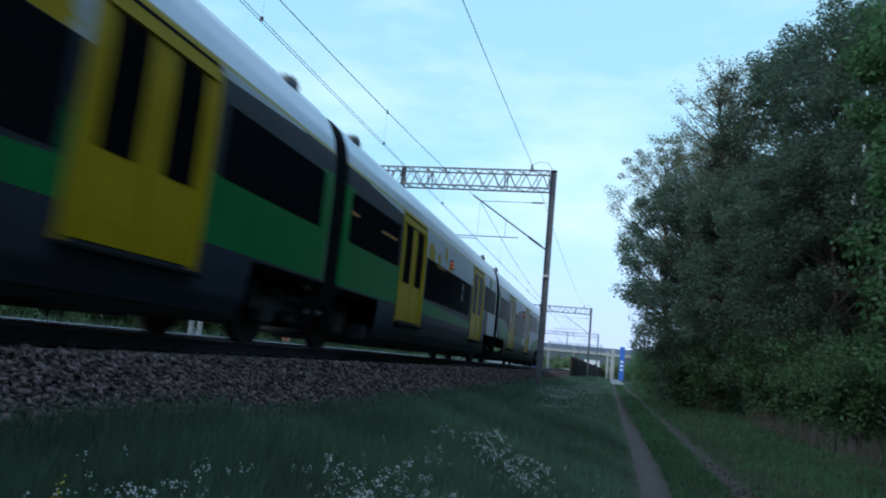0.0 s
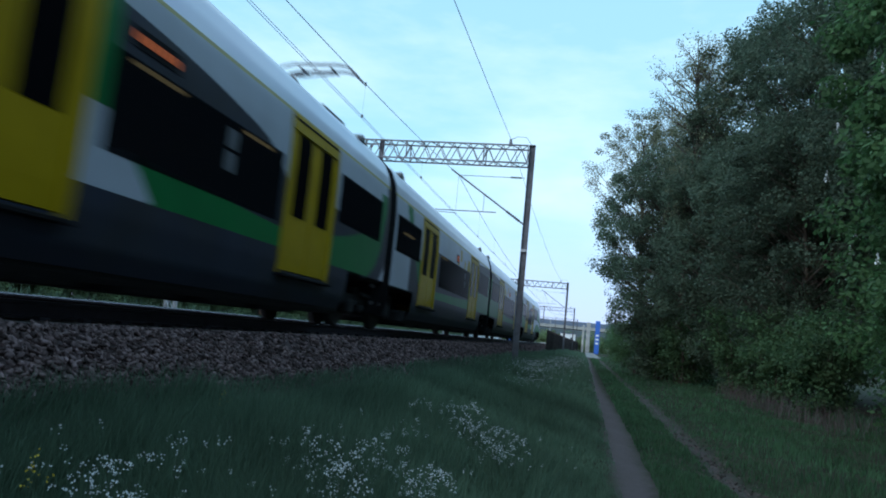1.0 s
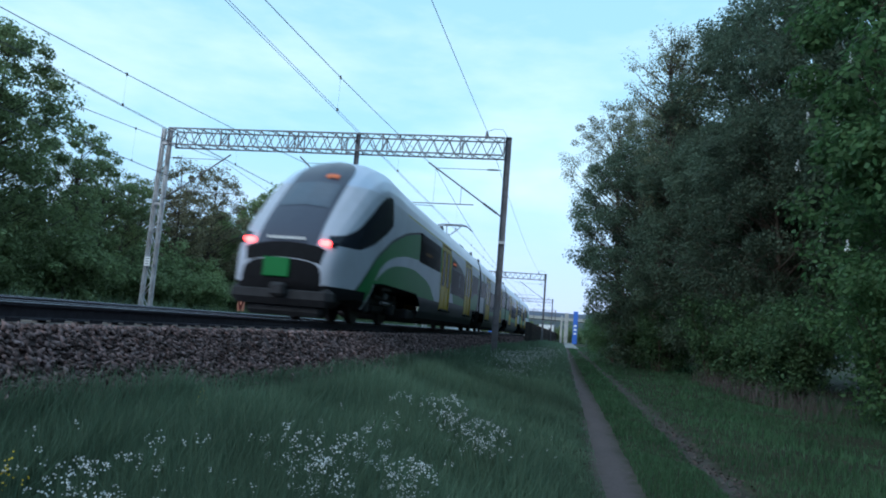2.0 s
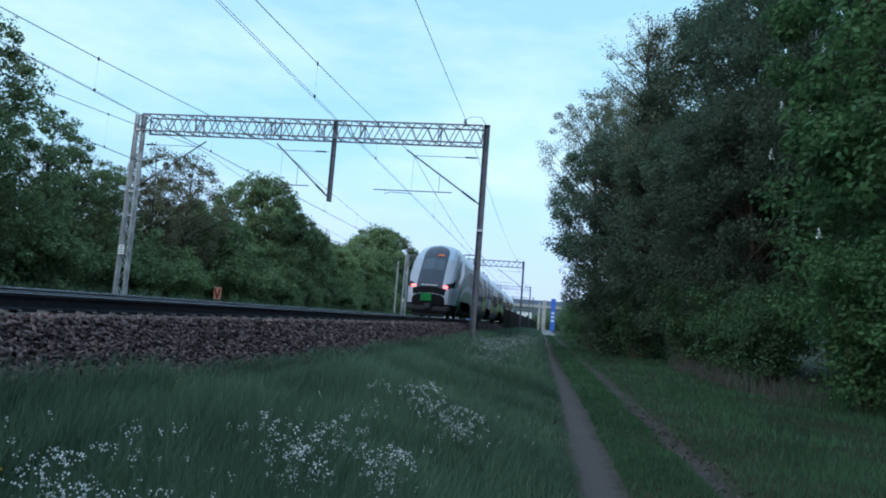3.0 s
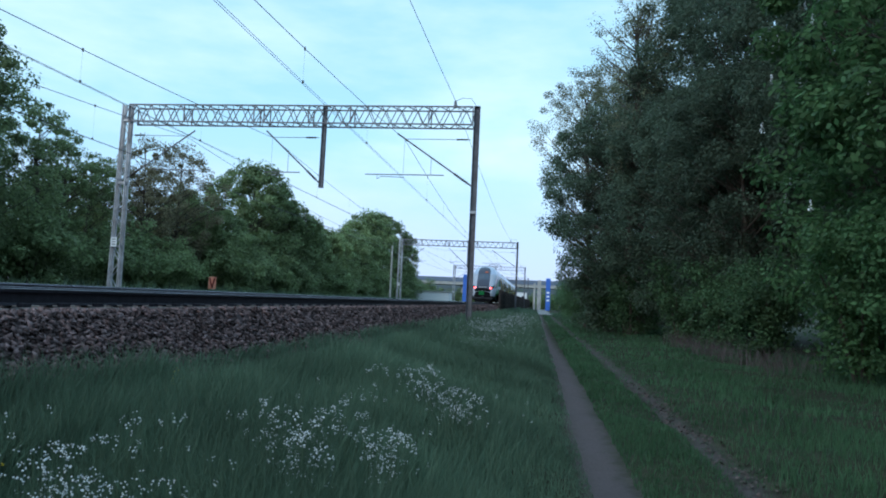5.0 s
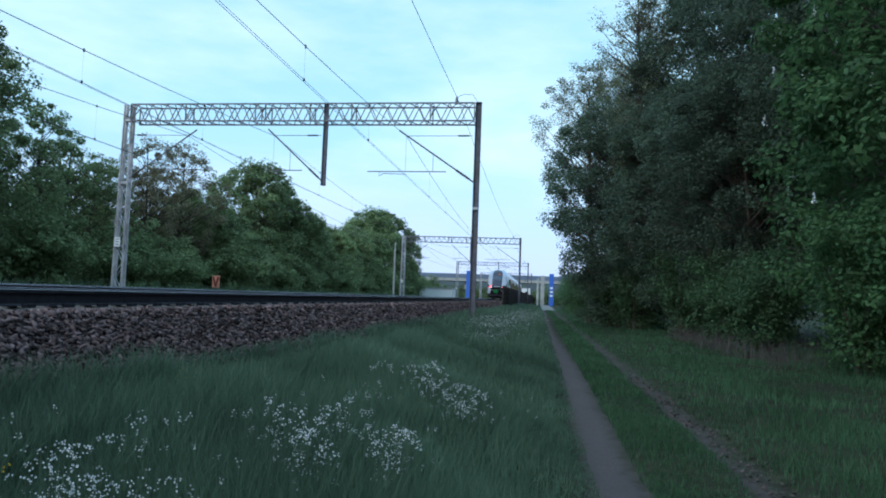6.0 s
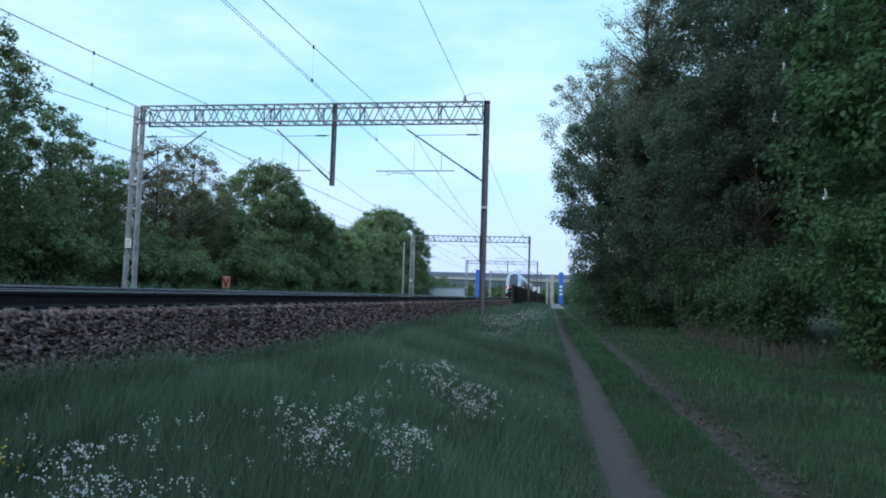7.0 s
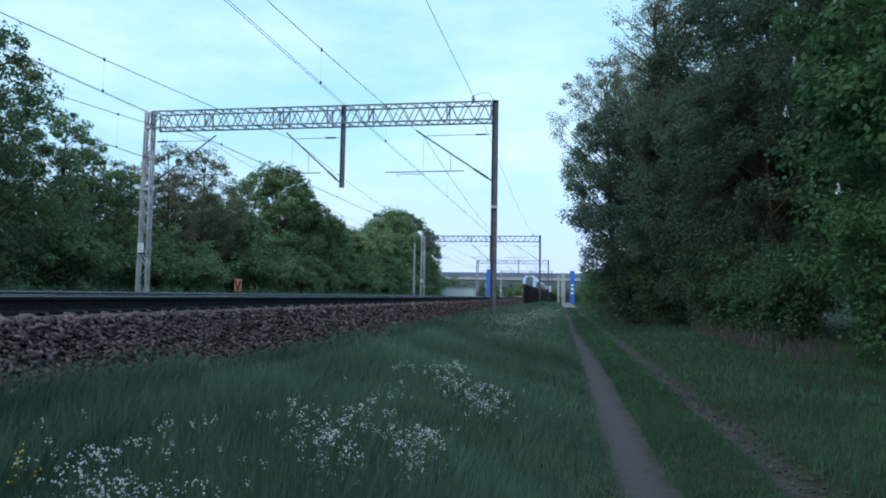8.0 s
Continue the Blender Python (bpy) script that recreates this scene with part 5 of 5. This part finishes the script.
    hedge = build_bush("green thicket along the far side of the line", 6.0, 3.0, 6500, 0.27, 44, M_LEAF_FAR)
    rng = np.random.default_rng(5)
    spots = []
    for y in np.arange(12, 180, 3.6):
        spots.append((-26.5 - rng.uniform(0, 2.0), float(y + rng.uniform(-1, 1)), float(rng.uniform(0, 360)), float(rng.uniform(0.65, 1.0))))
    spots += [(-33.0 - (y % 2), float(y), 53.0 * y, 1.15) for y in range(20, 172, 6)]
    spots += [(x, y, x * 40.0, 0.55) for x, y in ((-27, 205), (-23, 222), (0.8, 216), (-17, 228), (-12.5, 226), (-5, 232), (5.5, 214), (7.5, 196))]
    spots += [(float(x), 237.5 + (x % 3), x * 23.0, 0.85) for x in range(-46, 12, 4)] + [(1.9, 212.0, 40.0, 1.05), (-13.5, 219.0, 10.0, 0.7)]
    spots += [(float(x), 268 + 3 * math.sin(x), x * 31.0, 0.75) for x in range(-66, 26, 7)]
    plant(hedge, spots)


build_woods()


# ---------------------------------------------------------------- grass and flowers
def blades(name, x, y, height, width, mat, label, seed, base_dz=-0.02):
    rng = np.random.default_rng(seed)
    n = len(x)
    z = np.maximum(ground_z(x, y), np.where((x < -3.3) & (x > -4.4), -0.27 - (x + 4.38) * 0.83, -9)) + base_dz
    w = rng.uniform(0, 6.283, n)
    hh = height * rng.uniform(0.55, 1.3, n)
    ww = width * rng.uniform(0.7, 1.3, n)
    lean = rng.normal(0, 0.28, (n, 2)) * hh[:, None]
    c, s = np.cos(w) * ww / 2, np.sin(w) * ww / 2
    a = np.stack([x - c, y - s, z], 1)
    b = np.stack([x + c, y + s, z], 1)
    m1 = np.stack([x + c * 0.7 + lean[:, 0] * 0.4, y + s * 0.7 + lean[:, 1] * 0.4, z + hh * 0.6], 1)
    m0 = np.stack([x - c * 0.7 + lean[:, 0] * 0.4, y - s * 0.7 + lean[:, 1] * 0.4, z + hh * 0.6], 1)
    tip = np.stack([x + lean[:, 0], y + lean[:, 1], z + hh], 1)
    v = np.stack([a, b, m1, m0, tip], 1).reshape(-1, 3)
    k = np.arange(n)[:, None] * 5
    f = np.concatenate([k + np.array([[0, 1, 2]]), k + np.array([[0, 2, 3]]), k + np.array([[3, 2, 4]])], 0)
    return tagged(new(name, mesh_of(name, v, f, mat)), label, "grass", kind="stuff")


def build_grass():
    rng = np.random.default_rng(8)

    def spread(x0, x1, y0, y1, n):
        return rng.uniform(x0, x1, n), rng.uniform(y0, y1, n)

    X, Y, H, W = [], [], [], []
    for y0, y1, n, wd in ((-8, 1.6, 24000, 0.012), (1.6, 5, 60000, 0.0065), (5, 10, 56000, 0.009), (10, 20, 40000, 0.014), (20, 45, 20000, 0.03), (45, 130, 10000, 0.07)):
        x, y = spread(-3.76, 0.55, y0, y1, n)
        thin = 0.5 + 0.5 * np.sin(2.3 * x + 1.9 * y + 1.2) * np.sin(1.7 * y - 2.9 * x)
        keep = (rng.uniform(0, 1, n) < 0.30 + 1.1 * thin) | (x < -2.75) | (y > 9)
        x, y, n = x[keep], y[keep], int(keep.sum())
        edge = np.clip((0.62 - x) / 0.9, 0.15, 1.0) * np.clip((x + 4.6) / 0.9, 0.8, 1)
        far_tall = 1 + 0.45 * np.clip((y - 15) / 15, 0, 1)
        patch = 0.75 + 0.35 * np.sin(1.3 * x + 0.8 * y) * np.sin(0.55 * y - 1.1)
        patch = np.where(x < -2.8, np.maximum(patch, 0.85) * np.where((y > 6.5) & (x < -3.2), 0.6, 1.0), patch)
        X.append(x); Y.append(y); H.append(0.42 * edge * patch * far_tall); W.append(np.full(n, wd))
    blades("bank_grass", np.concatenate(X), np.concatenate(Y), np.concatenate(H), np.concatenate(W), M_GRASS, "tall uncut bluish green grass on the bank", 1)
    X, Y, H, W = [], [], [], []
    for y0, y1, n, wd in ((-8, 3, 14000, 0.014), (3, 10, 34000, 0.009), (10, 22, 20000, 0.019), (22, 60, 16000, 0.045), (60, 130, 4000, 0.1)):
        for xa, xb, share, hh in ((0.98, 1.90, 0.24, 0.12), (1.88, 2.32, 0.03, 0.08), (2.28, 9.5, 0.73, 0.17)):
            k = int(n * share)
            x, y = spread(xa, xb, y0, y1, k)
            X.append(x); Y.append(y); W.append(np.full(k, wd))
            H.append(hh * (0.8 + 0.4 * np.sin(1.9 * x + 0.7 * y) * np.sin(0.8 * y)) * (1 + 0.8 * np.clip((x - 5.5) / 3, 0, 1)))
    blades("verge_grass", np.concatenate(X), np.concatenate(Y), np.concatenate(H), np.concatenate(W), M_GRASS_FRESH, "short green grass along the dirt track", 2)
    x, y = spread(5.7, 7.4, 18, 33, 1000)
    blades("dry_stems", x, y, np.full(len(x), 0.62), np.full(len(x), 0.013), M_STRAW, "pale dry stems under the wood's edge", 3)
    x, y = spread(-26, -19.6, 12, 120, 9000)
    blades("far_grass", x, y, np.full(len(x), 0.7), np.full(len(x), 0.05), M_GRASS, "weeds beyond the tracks", 4)


def build_litter():
    """Dead leaves lying along the fainter wheel track."""
    rng = np.random.default_rng(14)
    n = 900
    x, y = rng.normal(2.12, 0.13, n), rng.uniform(4.5, 16, n)
    c = np.stack([x, y, ground_z(x, y) + rng.uniform(0.012, 0.03, n)], 1)
    w = rng.uniform(0, 6.283, n)
    a = np.stack([np.cos(w), np.sin(w), rng.normal(0, 0.35, n)], 1) * rng.uniform(0.015, 0.035, (n, 1))
    b = np.stack([-np.sin(w), np.cos(w), rng.normal(0, 0.35, n)], 1) * rng.uniform(0.010, 0.022, (n, 1))
    v = np.stack([c - a, c + b, c + a, c - b], 1).reshape(-1, 3)
    tagged(new("leaf_litter", mesh_of("leaf_litter", v, np.arange(4 * n).reshape(-1, 4), M_LITTER)), "dry brown leaves scattered on the faint wheel track", "leaf litter", kind="stuff")


def flower_clump(seed, heads, spread_r, tall, mat=None, label="clump of white wildflowers in the long grass"):
    rng = np.random.default_rng(seed)
    t = empty("wildflower_clump", Matrix.Identity(4), label, "wildflowers", "wildflower clumps")
    st = Build()
    V, F = [], []
    for k in range(heads):
        x, y = rng.normal(0, spread_r, 2)
        z = tall * rng.uniform(0.55, 1.15)
        st.tube([(x * 0.6, y * 0.6, -0.05), (x * 0.85, y * 0.85, z * 0.6), (x, y, z)], [0.003, 0.0025, 0.0015], 4, caps=False)
        for j in range(rng.integers(3, 7)):
            c = np.array([x, y, z]) + rng.normal(0, 0.014, 3)
            r = rng.uniform(0.005, 0.009)
            q = random_turns(rng, 1)[0]
            ring = np.array([[math.cos(a) * r * (1 if i % 2 else 0.55), math.sin(a) * r * (1 if i % 2 else 0.55), 0.004 * (i % 2)] for i, a in enumerate(np.linspace(0, 6.283, 11)[:-1])])
            o = len(V)
            V += list(ring @ q.T + c) + [c - q @ np.array([0, 0, 0.006])]
            F += [(o + i, o + (i + 1) % 10, o + 10) for i in range(10)]
    part("stalk", st.mesh("stalk", M_GRASS), t)
    part("blossoms", mesh_of("blossoms", V, F, mat or M_PETAL), t, "small white blossoms" if mat is None else "small yellow blossoms")
    return t


def build_flowers():
    a = flower_clump(61, 26, 0.095, 0.57)
    b2 = flower_clump(62, 12, 0.11, 0.56)
    c = flower_clump(63, 3, 0.08, 0.58)
    def spots(turn, size, places):
        return [(x, y, turn + 67 * k, size * (0.9 + 0.07 * (k % 4))) for k, (x, y) in enumerate(places)]

    plant(a, spots(0, 0.95, [(-2.26, 3.03), (-2.11, 3.08), (-2.04, 2.80), (-1.77, 4.72), (-1.55, 4.63), (-1.49, 4.15), (-1.50, 5.15), (-1.33, 4.15), (-1.11, 4.90), (-0.94, 4.88), (-0.95, 4.58),
                             (-1.33, 8.13), (-1.02, 7.58), (-0.75, 7.10), (-0.59, 6.93), (-1.18, 7.85), (-0.88, 7.35)]))
    plant(b2, spots(30, 0.9, [(-1.81, 2.90), (-1.73, 3.01), (-2.20, 3.66), (-1.71, 7.50), (-1.57, 6.52), (-1.98, 4.97), (-1.41, 5.25), (-1.53, 8.43), (-1.62, 4.40), (-1.02, 4.72)]))
    plant(c, spots(60, 0.9, [(-1.68, 3.10), (-1.56, 3.42), (-2.65, 3.36), (-2.52, 2.94), (-2.31, 3.79), (-2.02, 4.66), (-0.78, 5.62), (-1.99, 5.92), (-0.10, 8.09), (-2.02, 3.85), (-2.23, 2.55)]))
    far = flower_clump(64, 150, 0.5, 0.62)
    plant(far, [(-1.38, 21.1, 0, 1.0), (-1.9, 25, 160, 1.1), (-1.6, 28.5, 250, 1.1), (-1.6, 23.5, 60, 1.0), (-1.2, 26, 130, 1.1), (-1.1, 31, 200, 1.1), (-0.9, 36, 20, 1.2), (-1.0, 41, 70, 1.2), (-0.9, 47, 110, 1.3), (-1.4, 18.5, 20, 0.7)])
    yl = flower_clump(65, 6, 0.06, 0.42, M_YELLOWPETAL, "few yellow wildflowers in the long grass")
    plant(yl, [(-2.58, 3.02, 0, 1.0), (-3.35, 6.2, 60, 0.8)])


build_grass()
build_litter()
build_flowers()


# ---------------------------------------------------------------- far end of the line
def build_fence():
    f = empty("board_fence", Matrix.Identity(4), "dark brown board fence beside the tracks", "fence")
    a, e = Vector((-3.9, 72, 0)), Vector((-2.1, 270, 0))
    n = 100
    d = (e - a).normalized()
    q = math.degrees(math.atan2(d.y, d.x))
    bd = Build()
    bd.box((0, 0, 0.22), ((e - a).length / n - 0.03, 0.06, 2.3), bevel=0.01)
    bd = bd.mesh("board", M_FENCE)
    po = Build()
    po.box((0, 0, 0.26), (0.12, 0.12, 2.4), bevel=0.01)
    po = po.mesh("post", M_FENCE)
    for k in range(n):
        p = a.lerp(e, (k + 0.5) / n)
        part("board", bd, f).matrix_local = pose(p.x, p.y, 0, 0, 0, q)
        p = a.lerp(e, k / n)
        part("post", po, f).matrix_local = pose(p.x + 0.09, p.y, 0, 0, 0, q)


def build_viaduct():
    v = empty("road_viaduct", Matrix.Translation((0, 245, 0)), "grey concrete road viaduct crossing the railway", "bridge")
    b = Build()
    b.box((-15, 0, 6.3), (150, 11, 1.1), bevel=0.1)
    part("deck", b.mesh("deck", M_CONCRETE), v)
    b = Build()
    b.box((-15, -5.6, 7.6), (150, 0.12, 1.5))
    part("parapet", b.mesh("parapet", M_ROOFDARK), v, "bluish steel noise barrier")
    pier = Build()
    pier.box((0, 0, 2.3), (1.4, 7, 7.0), bevel=0.2)
    pier = pier.mesh("pier", M_CONCRETE)
    for x in (-58, -40, -26, 12, 28):
        part("pier", pier, v).matrix_local = Matrix.Translation((x, 0, 0))


def build_tower(name, x, y, w, top, mat, label, bands):
    t = empty(name, Matrix.Translation((x, y, 0)), label, "tower")
    b = Build()
    b.box((0, 0, top / 2 - 0.8), (w, w, top + 1.6), bevel=0.08)
    part("shaft", b.mesh("shaft", mat), t)
    p = Build()
    p.box((0, 0, 0), (w * 0.6, 0.06, 0.5))
    p = p.mesh("panel", M_PLATE)
    for k in range(bands):
        part("panel", p, t).matrix_local = Matrix.Translation((0, -w / 2 - 0.02, 1.4 + 1.1 * k))
    return t


def build_station():
    build_tower("lift_tower", 3.2, 200, 1.3, 7.7, M_BLUE, "tall blue clad lift tower with pale panels", 3)
    build_tower("lift_tower", -20.6, 200, 1.6, 7.9, M_BLUE, "blue clad lift tower beside the platform", 0)
    build_tower("stair_tower", 0.7, 205, 1.15, 7.3, M_CONCRETE, "pale concrete stair tower", 0)
    build_tower("stair_tower", -0.7, 200, 0.6, 6.2, M_CONCRETE, "narrow pale concrete tower", 0)
    for x, y, w, d, h, label, roof in ((-5.2, 215, 4.4, 8, 3.6, "small white station building with flat roof", M_ROOFDARK), (-22.5, 150, 7.5, 5, 1.8, "low beige hut beside the tracks", M_CONCRETE)):
        s = empty("station_building", Matrix.Translation((x, y, 0)), label, "building")
        b = Build()
        b.box((0, 0, h / 2 - 0.5), (w, d, h + 1.0), bevel=0.05)
        part("wall", b.mesh("wall", M_PLATE), s)
        b = Build()
        b.box((0, 0, h + 0.1), (w + 0.5, d + 0.5, 0.18), bevel=0.04)
        part("roof", b.mesh("roof", roof), s)
        b = Build()
        b.box((0, 0, 0), (0.9, 0.06, 0.7))
        b = b.mesh("window", M_SCREEN)
        for k in (-1, 1) if h > 2 else ():
            part("window", b, s).matrix_local = Matrix.Translation((k * w * 0.27, -d / 2 - 0.02, h * 0.6))
    p = Build()
    p.box((-9.1, 235, -0.1), (3.2, 130, 0.7), bevel=0.05)
    tagged(new("platform", p.mesh("platform", M_CONCRETE)), "pale concrete station platform between the tracks", "platform", kind="structure")
    p = Build()
    p.box((1.5, 172, -1.50), (2.4, 120, 0.10), bevel=0.03)
    tagged(new("pavement", p.mesh("pavement", M_PAVING)), "grey concrete path leading to the station", "path", kind="structure")
    for x, y, h in ((-20.9, 97.0, 7.6), (-9.0, 178, 6.0)):
        m = empty("mast", Matrix.Translation((x, y, 0)), "slim pale mast beside the tracks", "mast", "masts")
        b = Build()
        b.tube([(0, 0, -1.2), (0, 0, h)], [0.16, 0.11], 10)
        part("pole", b.mesh("pole", M_CONCRETE), m)
    # a flat strip of far woods, its haze comes from the material's colour
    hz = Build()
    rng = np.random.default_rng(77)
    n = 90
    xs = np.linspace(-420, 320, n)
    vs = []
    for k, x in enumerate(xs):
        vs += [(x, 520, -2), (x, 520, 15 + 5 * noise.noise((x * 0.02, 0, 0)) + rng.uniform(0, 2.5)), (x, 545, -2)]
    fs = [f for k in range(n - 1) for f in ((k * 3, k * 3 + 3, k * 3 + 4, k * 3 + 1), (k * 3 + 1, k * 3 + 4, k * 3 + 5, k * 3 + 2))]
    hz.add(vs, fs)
    tagged(new("backdrop_woods", hz.mesh("backdrop_woods", M_HAZE)), "distant dark line of woods tinted with haze", "woods", kind="stuff")


def build_v_sign():
    s = empty("line_sign", Matrix.Translation((-20.9, 42.2, 0)), "faded orange trackside board with a dark red V mark", "sign")
    b = Build()
    b.box((0, 0, 0.50), (0.52, 0.03, 0.80), bevel=0.01)
    part("board", b.mesh("board", M_SIGN), s)
    b = Build()
    b.bar((-0.17, -0.05, 0.82), (0, -0.05, 0.20), 0.10, 0.06)
    b.bar((0.17, -0.051, 0.82), (0.002, -0.051, 0.20), 0.10, 0.06)
    part("letter", b.mesh("letter", M_SIGNMARK), s, "dark red V strokes")
    b = Build()
    b.tube([(0, 0.05, -1.0), (0, 0.05, 0.9)], 0.03, 8)
    part("pole", b.mesh("pole", M_GALV), s)


build_fence()
build_viaduct()
build_station()
build_v_sign()


# ---------------------------------------------------------------- what moves
def motions():
    x = TRACKS[0]
    walk(TRAIN, [(t, pose(x, y, 0)) for t, y in TRAIN_ROWS])


RUN = [(0.0, -29.1), (1.5, 3.8), (1.75, 9.15), (2.75, 31.8), (3.5, 48.2), (4.5, 68.4), (6.0, 97.5), (7.0, 116.5), (7.5, 125.5), (8.0, 134.5)]
TRAIN_ROWS = [(0.25 * k, float(np.interp(0.25 * k, *zip(*RUN)))) for k in range(33)]
motions()
